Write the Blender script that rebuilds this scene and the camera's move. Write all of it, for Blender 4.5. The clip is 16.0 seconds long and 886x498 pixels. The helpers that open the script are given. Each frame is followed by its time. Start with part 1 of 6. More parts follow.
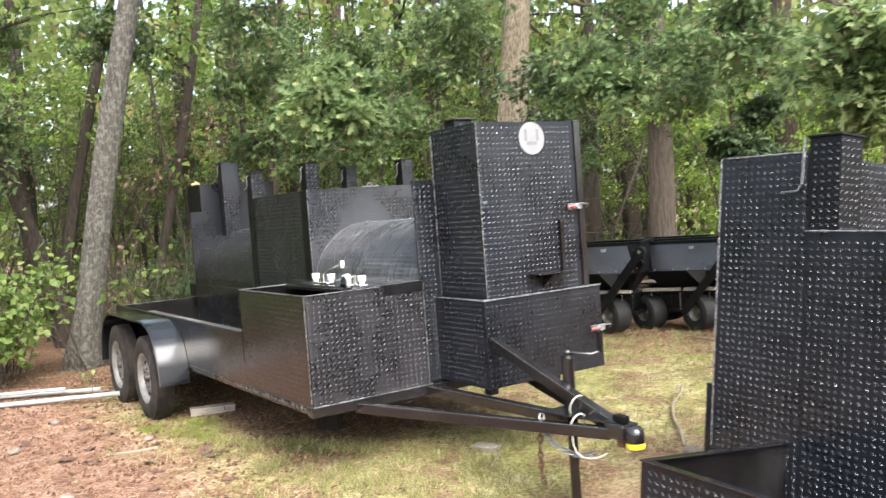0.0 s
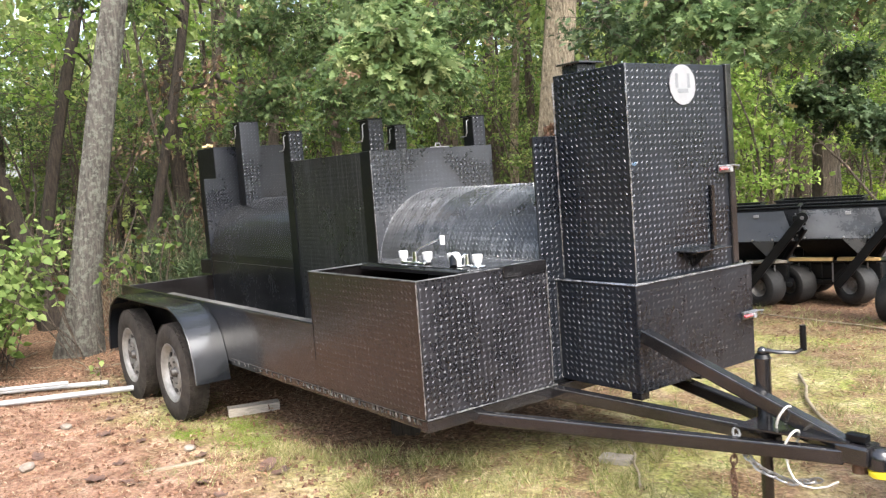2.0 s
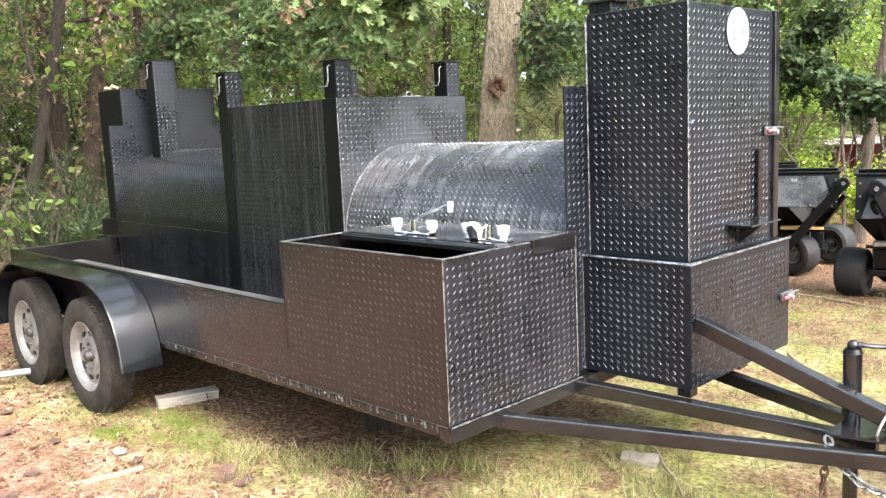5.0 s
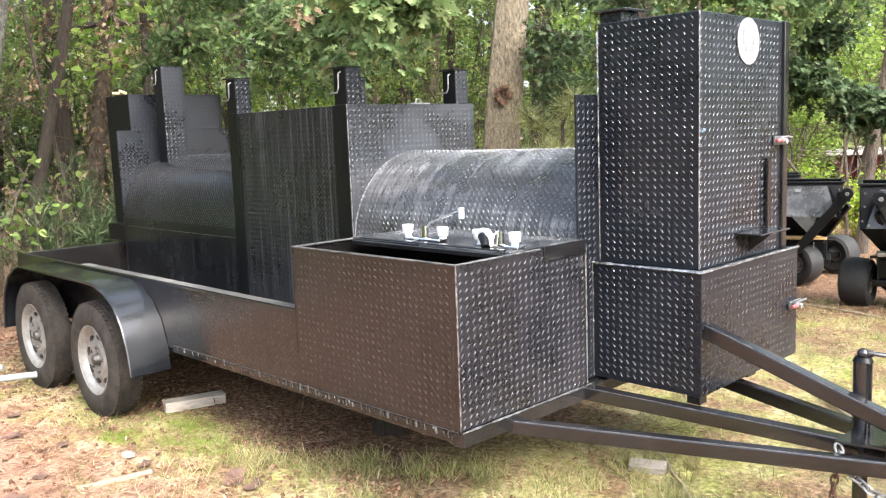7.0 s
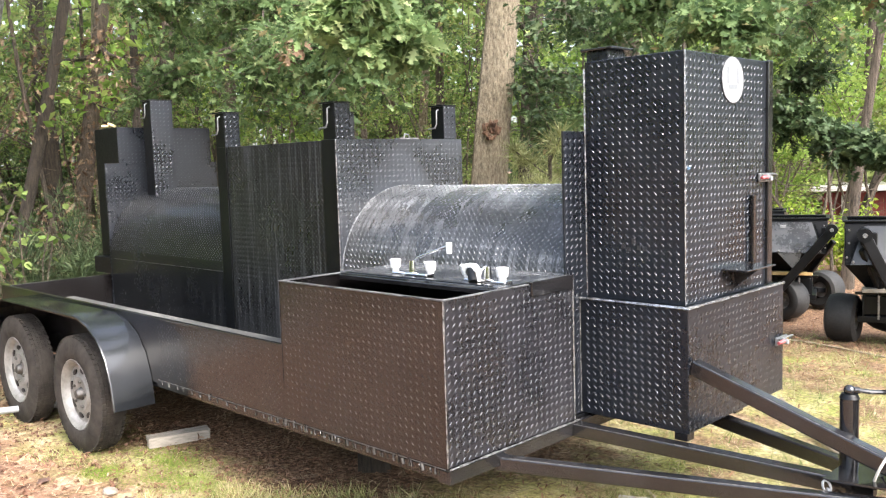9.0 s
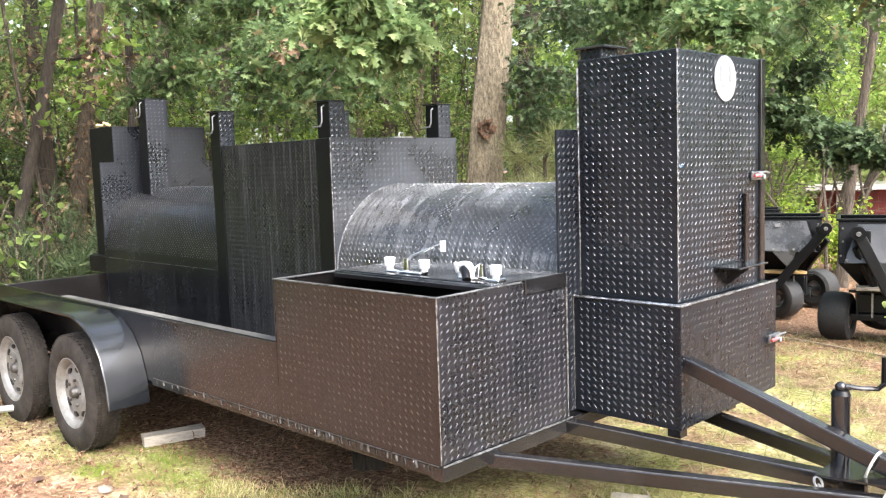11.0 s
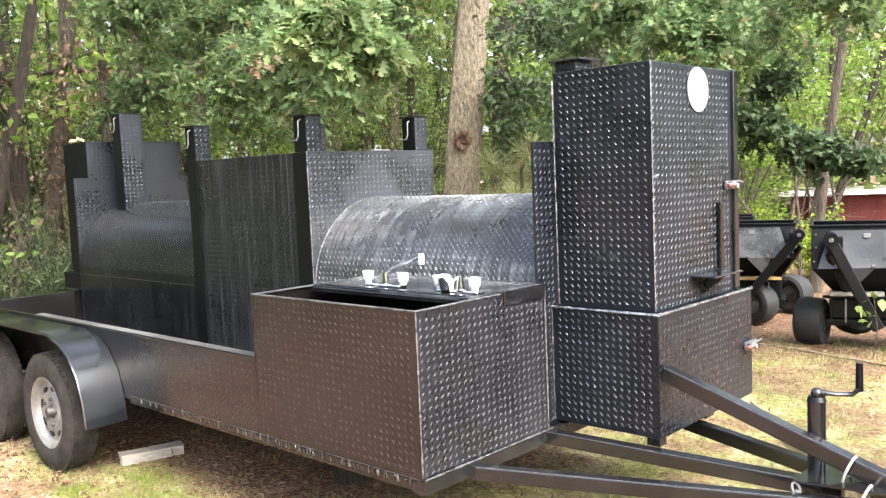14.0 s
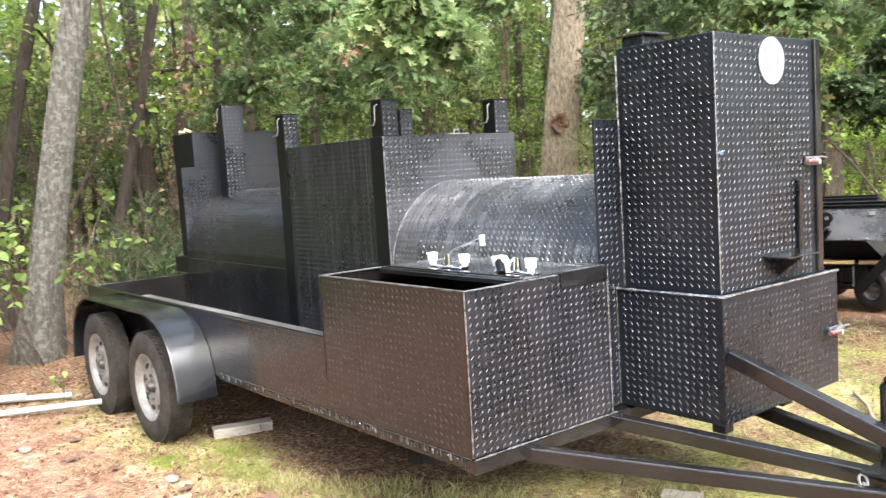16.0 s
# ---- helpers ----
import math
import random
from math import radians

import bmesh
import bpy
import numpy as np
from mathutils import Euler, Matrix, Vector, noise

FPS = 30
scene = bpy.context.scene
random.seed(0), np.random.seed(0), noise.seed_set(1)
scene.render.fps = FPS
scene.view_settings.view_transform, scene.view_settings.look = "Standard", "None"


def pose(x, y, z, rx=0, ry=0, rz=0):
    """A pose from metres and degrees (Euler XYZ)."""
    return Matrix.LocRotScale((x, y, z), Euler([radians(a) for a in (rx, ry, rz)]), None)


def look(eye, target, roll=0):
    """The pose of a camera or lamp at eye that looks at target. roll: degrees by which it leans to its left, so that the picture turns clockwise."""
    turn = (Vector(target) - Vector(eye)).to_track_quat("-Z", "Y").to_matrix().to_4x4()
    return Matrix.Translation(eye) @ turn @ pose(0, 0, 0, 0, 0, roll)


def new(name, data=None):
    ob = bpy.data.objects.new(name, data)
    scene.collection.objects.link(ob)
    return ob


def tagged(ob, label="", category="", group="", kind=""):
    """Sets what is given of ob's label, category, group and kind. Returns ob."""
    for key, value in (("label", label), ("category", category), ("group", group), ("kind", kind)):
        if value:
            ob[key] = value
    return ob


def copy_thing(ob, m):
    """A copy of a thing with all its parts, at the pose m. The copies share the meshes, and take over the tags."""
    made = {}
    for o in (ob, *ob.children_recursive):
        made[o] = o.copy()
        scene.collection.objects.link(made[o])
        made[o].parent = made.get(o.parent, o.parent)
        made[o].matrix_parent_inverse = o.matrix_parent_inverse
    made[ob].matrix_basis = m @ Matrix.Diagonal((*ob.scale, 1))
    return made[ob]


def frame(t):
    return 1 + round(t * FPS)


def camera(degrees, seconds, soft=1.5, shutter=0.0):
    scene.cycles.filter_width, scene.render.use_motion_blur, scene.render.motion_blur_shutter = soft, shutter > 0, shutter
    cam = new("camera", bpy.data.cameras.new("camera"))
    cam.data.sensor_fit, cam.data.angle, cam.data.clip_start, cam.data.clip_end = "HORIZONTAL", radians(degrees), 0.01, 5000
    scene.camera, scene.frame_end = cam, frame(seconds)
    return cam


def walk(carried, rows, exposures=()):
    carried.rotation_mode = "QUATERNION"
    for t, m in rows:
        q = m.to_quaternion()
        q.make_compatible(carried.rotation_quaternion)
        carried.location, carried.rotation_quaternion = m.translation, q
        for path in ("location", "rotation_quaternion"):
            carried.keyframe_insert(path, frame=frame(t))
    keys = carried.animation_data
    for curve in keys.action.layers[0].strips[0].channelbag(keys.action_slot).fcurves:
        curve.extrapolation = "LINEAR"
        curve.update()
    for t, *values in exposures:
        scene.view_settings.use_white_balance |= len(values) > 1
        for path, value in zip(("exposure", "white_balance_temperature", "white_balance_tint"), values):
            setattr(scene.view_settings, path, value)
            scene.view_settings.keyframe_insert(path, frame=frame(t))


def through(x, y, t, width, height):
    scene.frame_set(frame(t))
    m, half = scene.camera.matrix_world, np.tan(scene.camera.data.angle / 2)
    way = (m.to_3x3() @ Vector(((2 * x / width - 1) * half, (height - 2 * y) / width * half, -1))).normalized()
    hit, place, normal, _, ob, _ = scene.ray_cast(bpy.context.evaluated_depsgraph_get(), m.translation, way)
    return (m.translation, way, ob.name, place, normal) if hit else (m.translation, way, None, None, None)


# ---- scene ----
cam = camera(54.7, 16.0, soft=1.2, shutter=0.4)

PATH = [
    (0, (4.518, -1.992, 1.533), (2.848, -0.896, 1.442), -4.2),
    (0.5, (4.129, -2.034, 1.545), (2.44, -0.971, 1.412), -3.9),
    (1, (3.787, -2.151, 1.563), (2.121, -1.051, 1.442), -4.6),
    (1.5, (3.507, -2.196, 1.554), (1.885, -1.038, 1.379), -3.7),
    (2, (3.205, -2.158, 1.57), (1.592, -0.988, 1.399), -4.3),
    (2.5, (2.985, -2.176, 1.576), (1.428, -0.931, 1.413), -2.6),
    (3, (2.788, -2.182, 1.58), (1.347, -0.805, 1.422), -1.8),
    (3.5, (2.579, -2.055, 1.569), (1.161, -0.652, 1.415), -2.2),
    (4, (2.441, -1.998, 1.576), (1.025, -0.595, 1.41), -2.3),
    (4.5, (2.301, -2.083, 1.58), (0.895, -0.681, 1.339), -2.7),
    (5, (2.232, -2.168, 1.59), (0.814, -0.787, 1.303), -2.6),
    (7.5, (2.212, -2.219, 1.587), (0.793, -0.832, 1.338), -1.9),
    (8, (2.216, -2.217, 1.591), (0.797, -0.823, 1.377), -1.9),
    (8.5, (2.212, -2.219, 1.59), (0.8, -0.816, 1.393), -1.9),
    (9, (2.214, -2.218, 1.593), (0.811, -0.806, 1.401), -1.8),
    (11.5, (2.231, -2.218, 1.587), (0.835, -0.798, 1.394), -1.9),
    (12, (2.226, -2.214, 1.587), (0.818, -0.805, 1.408), -2.6),
    (12.5, (2.231, -2.22, 1.588), (0.812, -0.817, 1.446), -2.9),
    (13, (2.237, -2.226, 1.59), (0.826, -0.817, 1.443), -2.7),
    (13.5, (2.235, -2.23, 1.588), (0.857, -0.791, 1.416), -2.1),
    (14, (2.234, -2.225, 1.6), (0.873, -0.769, 1.428), -2.5),
    (14.5, (2.247, -2.224, 1.603), (0.881, -0.773, 1.443), -2.7),
    (15, (2.264, -2.212, 1.588), (0.878, -0.784, 1.386), -2.6),
    (15.5, (2.336, -2.111, 1.575), (0.875, -0.76, 1.374), -3.2),
    (16, (2.434, -2.02, 1.561), (0.875, -0.782, 1.374), -3.5),
]
walk(cam, [(t, look(eye, target, roll)) for t, eye, target, roll in PATH], exposures=[(0.0, 2.12), (0.5, 2.28), (1.0, 2.16), (2.0, 2.17), (2.5, 2.3), (3.0, 2.55), (4.0, 2.58), (5.0, 2.62), (7.5, 2.6), (9.0, 2.55), (11.5, 2.68), (12.0, 2.83), (13.5, 2.85), (14.0, 2.68), (15.0, 2.62), (16.0, 2.6)])

# ---------- world, sun, exposure ----------
world = bpy.data.worlds.new("overcast_sky")
scene.world = world
world.use_nodes = True
wt = world.node_tree
wt.nodes.clear()
w_out = wt.nodes.new("ShaderNodeOutputWorld")
w_bg = wt.nodes.new("ShaderNodeBackground")
w_sky = wt.nodes.new("ShaderNodeTexSky")
w_sky.sky_type = "NISHITA"
w_sky.sun_disc = False
w_sky.sun_elevation = radians(48)
w_sky.sun_rotation = radians(102)
w_sky.air_density, w_sky.dust_density, w_sky.ozone_density = 1.0, 4.0, 1.0
w_hsv = wt.nodes.new("ShaderNodeHueSaturation")
w_hsv.inputs["Saturation"].default_value = 0.7
w_bg.inputs["Strength"].default_value = 0.138
wt.links.new(w_sky.outputs["Color"], w_hsv.inputs["Color"])
wt.links.new(w_hsv.outputs["Color"], w_bg.inputs["Color"])
wt.links.new(w_bg.outputs["Background"], w_out.inputs["Surface"])

sun_data = bpy.data.lights.new("sun", "SUN")
sun_data.energy = 1.28
sun_data.angle = radians(45)
sun_data.color = (1.0, 0.985, 0.96)
sun = new("sun", sun_data)
sun.matrix_world = look((8.0, -0.5, 9.0), (0, 0, 0))

# ---------- materials ----------


def shader(name):
    m = bpy.data.materials.new(name)
    m.use_nodes = True
    nt = m.node_tree
    return m, nt, nt.nodes["Principled BSDF"]


def node(nt, kind, links=(), **values):
    n = nt.nodes.new(kind)
    for key, value in values.items():
        n.inputs[key.replace("_", " ")].default_value = value
    for socket, source in links:
        nt.links.new(source, n.inputs[socket])
    return n


def noise_tex(nt, scale, detail=4, rough=0.55, stretch=(1, 1, 1), space="Object"):
    tc = nt.nodes.new("ShaderNodeTexCoord")
    mp = nt.nodes.new("ShaderNodeMapping")
    mp.inputs["Scale"].default_value = stretch
    nt.links.new(tc.outputs[space], mp.inputs["Vector"])
    return node(nt, "ShaderNodeTexNoise", [("Vector", mp.outputs["Vector"])], Scale=scale, Detail=detail, Roughness=rough)


def ramp(nt, source, stops):
    r = nt.nodes.new("ShaderNodeValToRGB")
    while len(r.color_ramp.elements) < len(stops):
        r.color_ramp.elements.new(0.5)
    for e, (p, c) in zip(r.color_ramp.elements, stops):
        e.position = p
        e.color = (*c, 1) if len(c) == 3 else c
    nt.links.new(source, r.inputs["Fac"])
    return r


def grey(v):
    return (v, v, v)


def mix(nt, a, b, fac):
    n = nt.nodes.new("ShaderNodeMix")
    n.data_type = "RGBA"
    for socket, v in ((0, fac), (6, a), (7, b)):
        if isinstance(v, (int, float)):
            n.inputs[socket].default_value = v
        elif isinstance(v, tuple):
            n.inputs[socket].default_value = (*v, 1)
        else:
            nt.links.new(v, n.inputs[socket])
    return n.outputs[2]


def bump(nt, bsdf, source, strength, distance):
    b = node(nt, "ShaderNodeBump", [("Height", source)], Strength=strength, Distance=distance)
    nt.links.new(b.outputs["Normal"], bsdf.inputs["Normal"])


def speckled(name, stops, scale, rough=(0.6, 0.8), detail=5, bump_by=(0.3, 0.004), stretch=(1, 1, 1), metal=0.0, space="Object"):
    """A surface whose colour and gloss wander by noise."""
    m, nt, b = shader(name)
    n = noise_tex(nt, scale, detail, 0.6, stretch, space)
    r = ramp(nt, n.outputs["Fac"], stops)
    nt.links.new(r.outputs["Color"], b.inputs["Base Color"])
    n2 = noise_tex(nt, scale * 6, 3, 0.6, stretch, space)
    g = ramp(nt, n2.outputs["Fac"], [(0.3, grey(rough[0])), (0.7, grey(rough[1]))])
    nt.links.new(g.outputs["Color"], b.inputs["Roughness"])
    b.inputs["Metallic"].default_value = metal
    bump(nt, b, n2.outputs["Fac"], *bump_by)
    return m


def paint(name, base, rough, dust=(0.06, 0.055, 0.048), dust_amount=0.35, streak=0.0, coat=0.0, wet=0.0, shine=0.9, dents=0.12):
    """Black enamel on steel: dust films, gloss patches and, where asked, dried run-off streaks."""
    m, nt, b = shader(name)
    big = noise_tex(nt, 2.3, 5, 0.6)
    fine = noise_tex(nt, 45, 4, 0.6)
    mask = ramp(nt, big.outputs["Fac"], [(0.42, grey(0)), (0.72, grey(1))])
    amount = node(nt, "ShaderNodeMath", [(0, mask.outputs["Color"])])
    amount.operation = "MULTIPLY"
    amount.inputs[1].default_value = dust_amount
    colour = mix(nt, base, dust, amount.outputs[0])
    if streak:
        run = noise_tex(nt, 1.0, 4, 0.75, (95, 0.9, 0.9))
        sm = ramp(nt, run.outputs["Fac"], [(0.52, grey(0)), (0.62, grey(streak))])
        colour = mix(nt, colour, (0.11, 0.115, 0.118), sm.outputs["Color"])
    nt.links.new(colour, b.inputs["Base Color"])
    g = ramp(nt, fine.outputs["Fac"], [(0.3, grey(rough * 0.8)), (0.75, grey(rough * 1.35))])
    gl = mix(nt, g.outputs["Color"], grey(min(0.8, rough * 2.0)), amount.outputs[0])
    if wet:
        pool = noise_tex(nt, 4.0, 5, 0.7, (0.6, 1.6, 1.6))
        pm = ramp(nt, pool.outputs["Fac"], [(0.5, grey(0)), (0.56, grey(wet))])
        gl = mix(nt, gl, grey(0.1), pm.outputs["Color"])
        colour = mix(nt, colour, tuple(0.45 * c for c in base), pm.outputs["Color"])
        nt.links.new(colour, b.inputs["Base Color"])
    nt.links.new(gl, b.inputs["Roughness"])
    b.inputs["Coat Weight"].default_value = coat
    b.inputs["Specular IOR Level"].default_value = shine
    b.inputs["Coat Roughness"].default_value = 0.12
    wave = noise_tex(nt, 7.0, 4, 0.6)
    total = node(nt, "ShaderNodeMath", [(0, wave.outputs["Fac"])])
    total.operation = "MULTIPLY_ADD"
    total.inputs[1].default_value = 4.0
    nt.links.new(fine.outputs["Fac"], total.inputs[2])
    bump(nt, b, total.outputs[0], dents, 0.004)
    return m


PLATE = paint("black_tread_plate", (0.006, 0.0072, 0.0102), 0.25, dust=(0.018, 0.022, 0.0296), dust_amount=0.6, shine=0.45, dents=0.07)
# Dust film lightened and purpled to carry reflected sky and ground
PLATE_SHEEN_DUST = paint("sheen_dusted_tread_plate", (0.0088, 0.0086, 0.0108), 0.26, dust=(0.028, 0.0262, 0.0325), dust_amount=0.8, shine=0.95, dents=0.07)
# Plate greyed towards blue: the sky's reflection put into the colour
PLATE_SKYLIT = paint("skylit_tread_plate", (0.013, 0.0152, 0.0195), 0.26, dust=(0.043, 0.0495, 0.06), dust_amount=0.8, shine=0.7, dents=0.07)
# Lighter and darker copies of one bar: each face's glint put into the colour
TREAD = speckled("lit_tread_bars", [(0.3, (0.065, 0.0675, 0.073)), (0.7, (0.155, 0.16, 0.172))], 60, (0.17, 0.3), metal=0.45, bump_by=(0.05, 0.0005))
TREAD_DULL = speckled("dimmed_tread_bars", [(0.32, (0.008, 0.0078, 0.008)), (0.68, (0.075, 0.071, 0.07))], 3.5, (0.2, 0.36), metal=0.45, bump_by=(0.05, 0.0005))
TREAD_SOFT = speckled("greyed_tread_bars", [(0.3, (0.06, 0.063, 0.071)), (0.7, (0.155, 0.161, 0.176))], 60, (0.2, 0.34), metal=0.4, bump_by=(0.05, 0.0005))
TREAD_FAINT = speckled("faint_tread_bars", [(0.3, (0.016, 0.017, 0.0198)), (0.7, (0.065, 0.0675, 0.074))], 6, (0.24, 0.4), metal=0.3, bump_by=(0.05, 0.0005))
TREAD_MID = speckled("sheen_tread_bars", [(0.3, (0.12, 0.123, 0.13)), (0.7, (0.42, 0.425, 0.44))], 7, (0.14, 0.3), metal=0.7, bump_by=(0.05, 0.0005))
SHEET = paint("black_sheet_steel", (0.0058, 0.0049, 0.0049), 0.16, dust_amount=0.5, dust=(0.0185, 0.016, 0.0168), streak=0.08, dents=0.1, shine=0.9)
FENDER = paint("black_fender_enamel", (0.005, 0.0058, 0.0072), 0.12, dust_amount=0.45, dust=(0.028, 0.03, 0.034), coat=0.2, shine=0.6, dents=0.05)
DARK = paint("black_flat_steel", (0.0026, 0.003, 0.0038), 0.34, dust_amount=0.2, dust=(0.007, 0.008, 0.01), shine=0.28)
STREAKED = paint("run_off_streaked_plate", (0.0026, 0.0028, 0.0032), 0.27, dust_amount=0.5, streak=0.48, dust=(0.01, 0.0105, 0.0112), shine=0.4)
STAINED = paint("dull_barrel_plate", (0.0028, 0.0032, 0.004), 0.2, dust_amount=0.5, streak=0.16, dust=(0.012, 0.013, 0.015), shine=0.4)


def weathered_barrel(name):
    """Rolled black plate: pale bands of dried water along it, brightened for sky sheen, dark runs down round it,
    sharp-edged wet marks.
    """
    m, nt, b = shader(name)
    bands = noise_tex(nt, 1.0, 5, 0.65, (0.9, 7.0, 11.0))
    runs = noise_tex(nt, 1.0, 5, 0.7, (46, 1.6, 1.6))
    marks = noise_tex(nt, 1.0, 6, 0.72, (5.5, 2.6, 2.6))
    fine = noise_tex(nt, 60, 4, 0.6)
    pale = ramp(nt, bands.outputs["Fac"], [(0.36, (0.018, 0.0187, 0.0205)), (0.52, (0.07, 0.0718, 0.0765)), (0.66, (0.2, 0.204, 0.215))])
    run = ramp(nt, runs.outputs["Fac"], [(0.44, grey(0.9)), (0.52, grey(0.0))])
    colour = mix(nt, pale.outputs["Color"], (0.012, 0.0125, 0.0138), run.outputs["Color"])
    wet = ramp(nt, marks.outputs["Fac"], [(0.535, grey(0)), (0.555, grey(0.85))])
    colour = mix(nt, colour, (0.016, 0.0165, 0.018), wet.outputs["Color"])
    nt.links.new(colour, b.inputs["Base Color"])
    g = ramp(nt, fine.outputs["Fac"], [(0.3, grey(0.26)), (0.75, grey(0.42))])
    gl = mix(nt, g.outputs["Color"], grey(0.2), wet.outputs["Color"])
    nt.links.new(gl, b.inputs["Roughness"])
    b.inputs["Specular IOR Level"].default_value = 0.6
    bump(nt, b, fine.outputs["Fac"], 0.12, 0.003)
    return m


BARREL = weathered_barrel("weathered_barrel_plate")
LEDGE = paint("dusty_ledge", (0.05, 0.049, 0.046), 0.6, dust_amount=1.0, dust=(0.14, 0.135, 0.125), shine=0.4)
DECK = paint("water_marked_deck", (0.0085, 0.009, 0.0095), 0.16, dust_amount=1.0, dust=(0.17, 0.173, 0.178), coat=0.3)
WATER_MARK = speckled("dried_water_film", [(0.35, (0.05, 0.051, 0.053)), (0.65, (0.3, 0.305, 0.315))], 45, (0.15, 0.3), bump_by=(0.03, 0.0005))
TUBE = paint("black_tube_enamel", (0.0075, 0.0072, 0.0078), 0.13, dust_amount=0.5, dust=(0.033, 0.031, 0.034), dents=0.06)
WELD = speckled("weld_bead", [(0.35, (0.08, 0.08, 0.08)), (0.6, (0.45, 0.45, 0.46))], 60, (0.2, 0.4), metal=0.8)
BARE_EDGE = speckled("bare_worn_edge", [(0.35, (0.06, 0.06, 0.061)), (0.6, (0.24, 0.24, 0.245))], 25, (0.25, 0.45), metal=0.6, bump_by=(0.1, 0.001))
WELD_DULL = speckled("dull_weld_run", [(0.35, (0.02, 0.019, 0.018)), (0.65, (0.09, 0.083, 0.078))], 40, (0.4, 0.65), metal=0.2)
RUBBER = speckled("tyre_rubber", [(0.3, (0.019, 0.017, 0.0155)), (0.7, (0.062, 0.053, 0.046))], 9, (0.75, 0.9))
RUBBER.node_tree.nodes["Principled BSDF"].inputs["Specular IOR Level"].default_value = 0.2
RIM = speckled("galvanised_rim", [(0.3, (0.17, 0.163, 0.152)), (0.7, (0.36, 0.348, 0.33))], 14, (0.4, 0.6), metal=0.35, bump_by=(0.1, 0.001))
HUB = speckled("greasy_hub", [(0.3, (0.04, 0.037, 0.034)), (0.7, (0.16, 0.15, 0.14))], 30, (0.4, 0.6), metal=0.7)
CHROME = speckled("chrome", [(0.3, grey(0.55)), (0.7, grey(0.75))], 20, (0.08, 0.2), metal=1.0, bump_by=(0.02, 0.0005))
WHITE = speckled("white_plastic", [(0.3, (0.58, 0.58, 0.57)), (0.7, (0.7, 0.7, 0.69))], 12, (0.25, 0.4), bump_by=(0.03, 0.0005))
DECAL = speckled("white_emblem", [(0.3, (0.2, 0.205, 0.21)), (0.7, (0.25, 0.25, 0.26))], 8, (0.4, 0.6), bump_by=(0.03, 0.0005))
FADED = speckled("faded_emblem_print", [(0.3, (0.13, 0.14, 0.15)), (0.7, (0.17, 0.178, 0.19))], 20, (0.4, 0.6), bump_by=(0.03, 0.0005))
BLUE_DAB = speckled("pale_blue_paint", [(0.3, (0.14, 0.25, 0.4)), (0.7, (0.25, 0.38, 0.52))], 40, (0.4, 0.6))
RED = speckled("red_grip", [(0.3, (0.4, 0.05, 0.06)), (0.7, (0.58, 0.2, 0.2))], 20, (0.35, 0.5))
YELLOW = speckled("yellow_lock_plastic", [(0.3, (0.75, 0.6, 0.02)), (0.7, (0.85, 0.72, 0.05))], 20, (0.3, 0.5))
STEEL = speckled("dull_steel", [(0.3, (0.2, 0.2, 0.2)), (0.7, (0.4, 0.4, 0.4))], 40, (0.3, 0.5), metal=0.9)
RUST = speckled("rusted_chain", [(0.3, (0.08, 0.045, 0.03)), (0.7, (0.2, 0.12, 0.08))], 40, (0.6, 0.8), metal=0.4)
ROPE = speckled("white_cord", [(0.3, (0.4, 0.38, 0.34)), (0.7, (0.56, 0.54, 0.49))], 60, (0.7, 0.9))
PIPE = speckled("white_plastic_pipe", [(0.3, (0.22, 0.228, 0.235)), (0.75, (0.46, 0.468, 0.47))], 3, (0.35, 0.55), stretch=(1, 1, 1))
LUMBER = speckled("weathered_lumber", [(0.3, (0.22, 0.195, 0.165)), (0.7, (0.42, 0.38, 0.33))], 5, (0.7, 0.9), stretch=(3, 18, 18))
PALE_STICK = speckled("barkless_wood", [(0.3, (0.17, 0.135, 0.09)), (0.7, (0.31, 0.26, 0.19))], 9, (0.7, 0.9))
WITHERED = speckled("withered_leaf", [(0.3, (0.045, 0.024, 0.018)), (0.7, (0.15, 0.085, 0.06))], 18, (0.6, 0.85))
STONE = speckled("pale_stone", [(0.3, (0.14, 0.11, 0.085)), (0.7, (0.29, 0.25, 0.21))], 10, (0.8, 0.9), bump_by=(0.5, 0.006))
YELLOW_WOOD = speckled("varnished_board", [(0.3, (0.42, 0.27, 0.1)), (0.7, (0.6, 0.42, 0.2))], 4, (0.4, 0.6), stretch=(1, 12, 12))
CART = paint("black_cart_enamel", (0.005, 0.0054, 0.0065), 0.5, dust_amount=0.35, dust=(0.016, 0.017, 0.019), coat=0.0, shine=0.12)
# Scuffed sheet with the sky's reflection put into its grey
CART_PANEL = paint("scuffed_skylit_sheet", (0.03, 0.031, 0.034), 0.22, dust_amount=0.8, dust=(0.12, 0.124, 0.133), coat=0.4, dents=0.35)
CART_TYRE = speckled("black_turf_tyre", [(0.3, (0.007, 0.007, 0.0073)), (0.7, (0.017, 0.0165, 0.016))], 9, (0.6, 0.8))
CART_SHEET = paint("dark_cart_sheet", (0.0085, 0.0095, 0.0118), 0.3, dust_amount=0.6, dust=(0.026, 0.0285, 0.033), dents=0.3)
BARN_RED = speckled("red_barn_boards", [(0.3, (0.09, 0.011, 0.01)), (0.7, (0.15, 0.023, 0.019))], 2, (0.6, 0.8), stretch=(6, 6, 0.6))
BARN_ROOF = speckled("pale_metal_roof", [(0.3, (0.5, 0.48, 0.46)), (0.7, (0.68, 0.66, 0.63))], 2, (0.4, 0.6), metal=0.2)
CLOTH = speckled("scrap_cord", [(0.3, (0.55, 0.4, 0.2)), (0.7, (0.7, 0.56, 0.3))], 30, (0.7, 0.9))


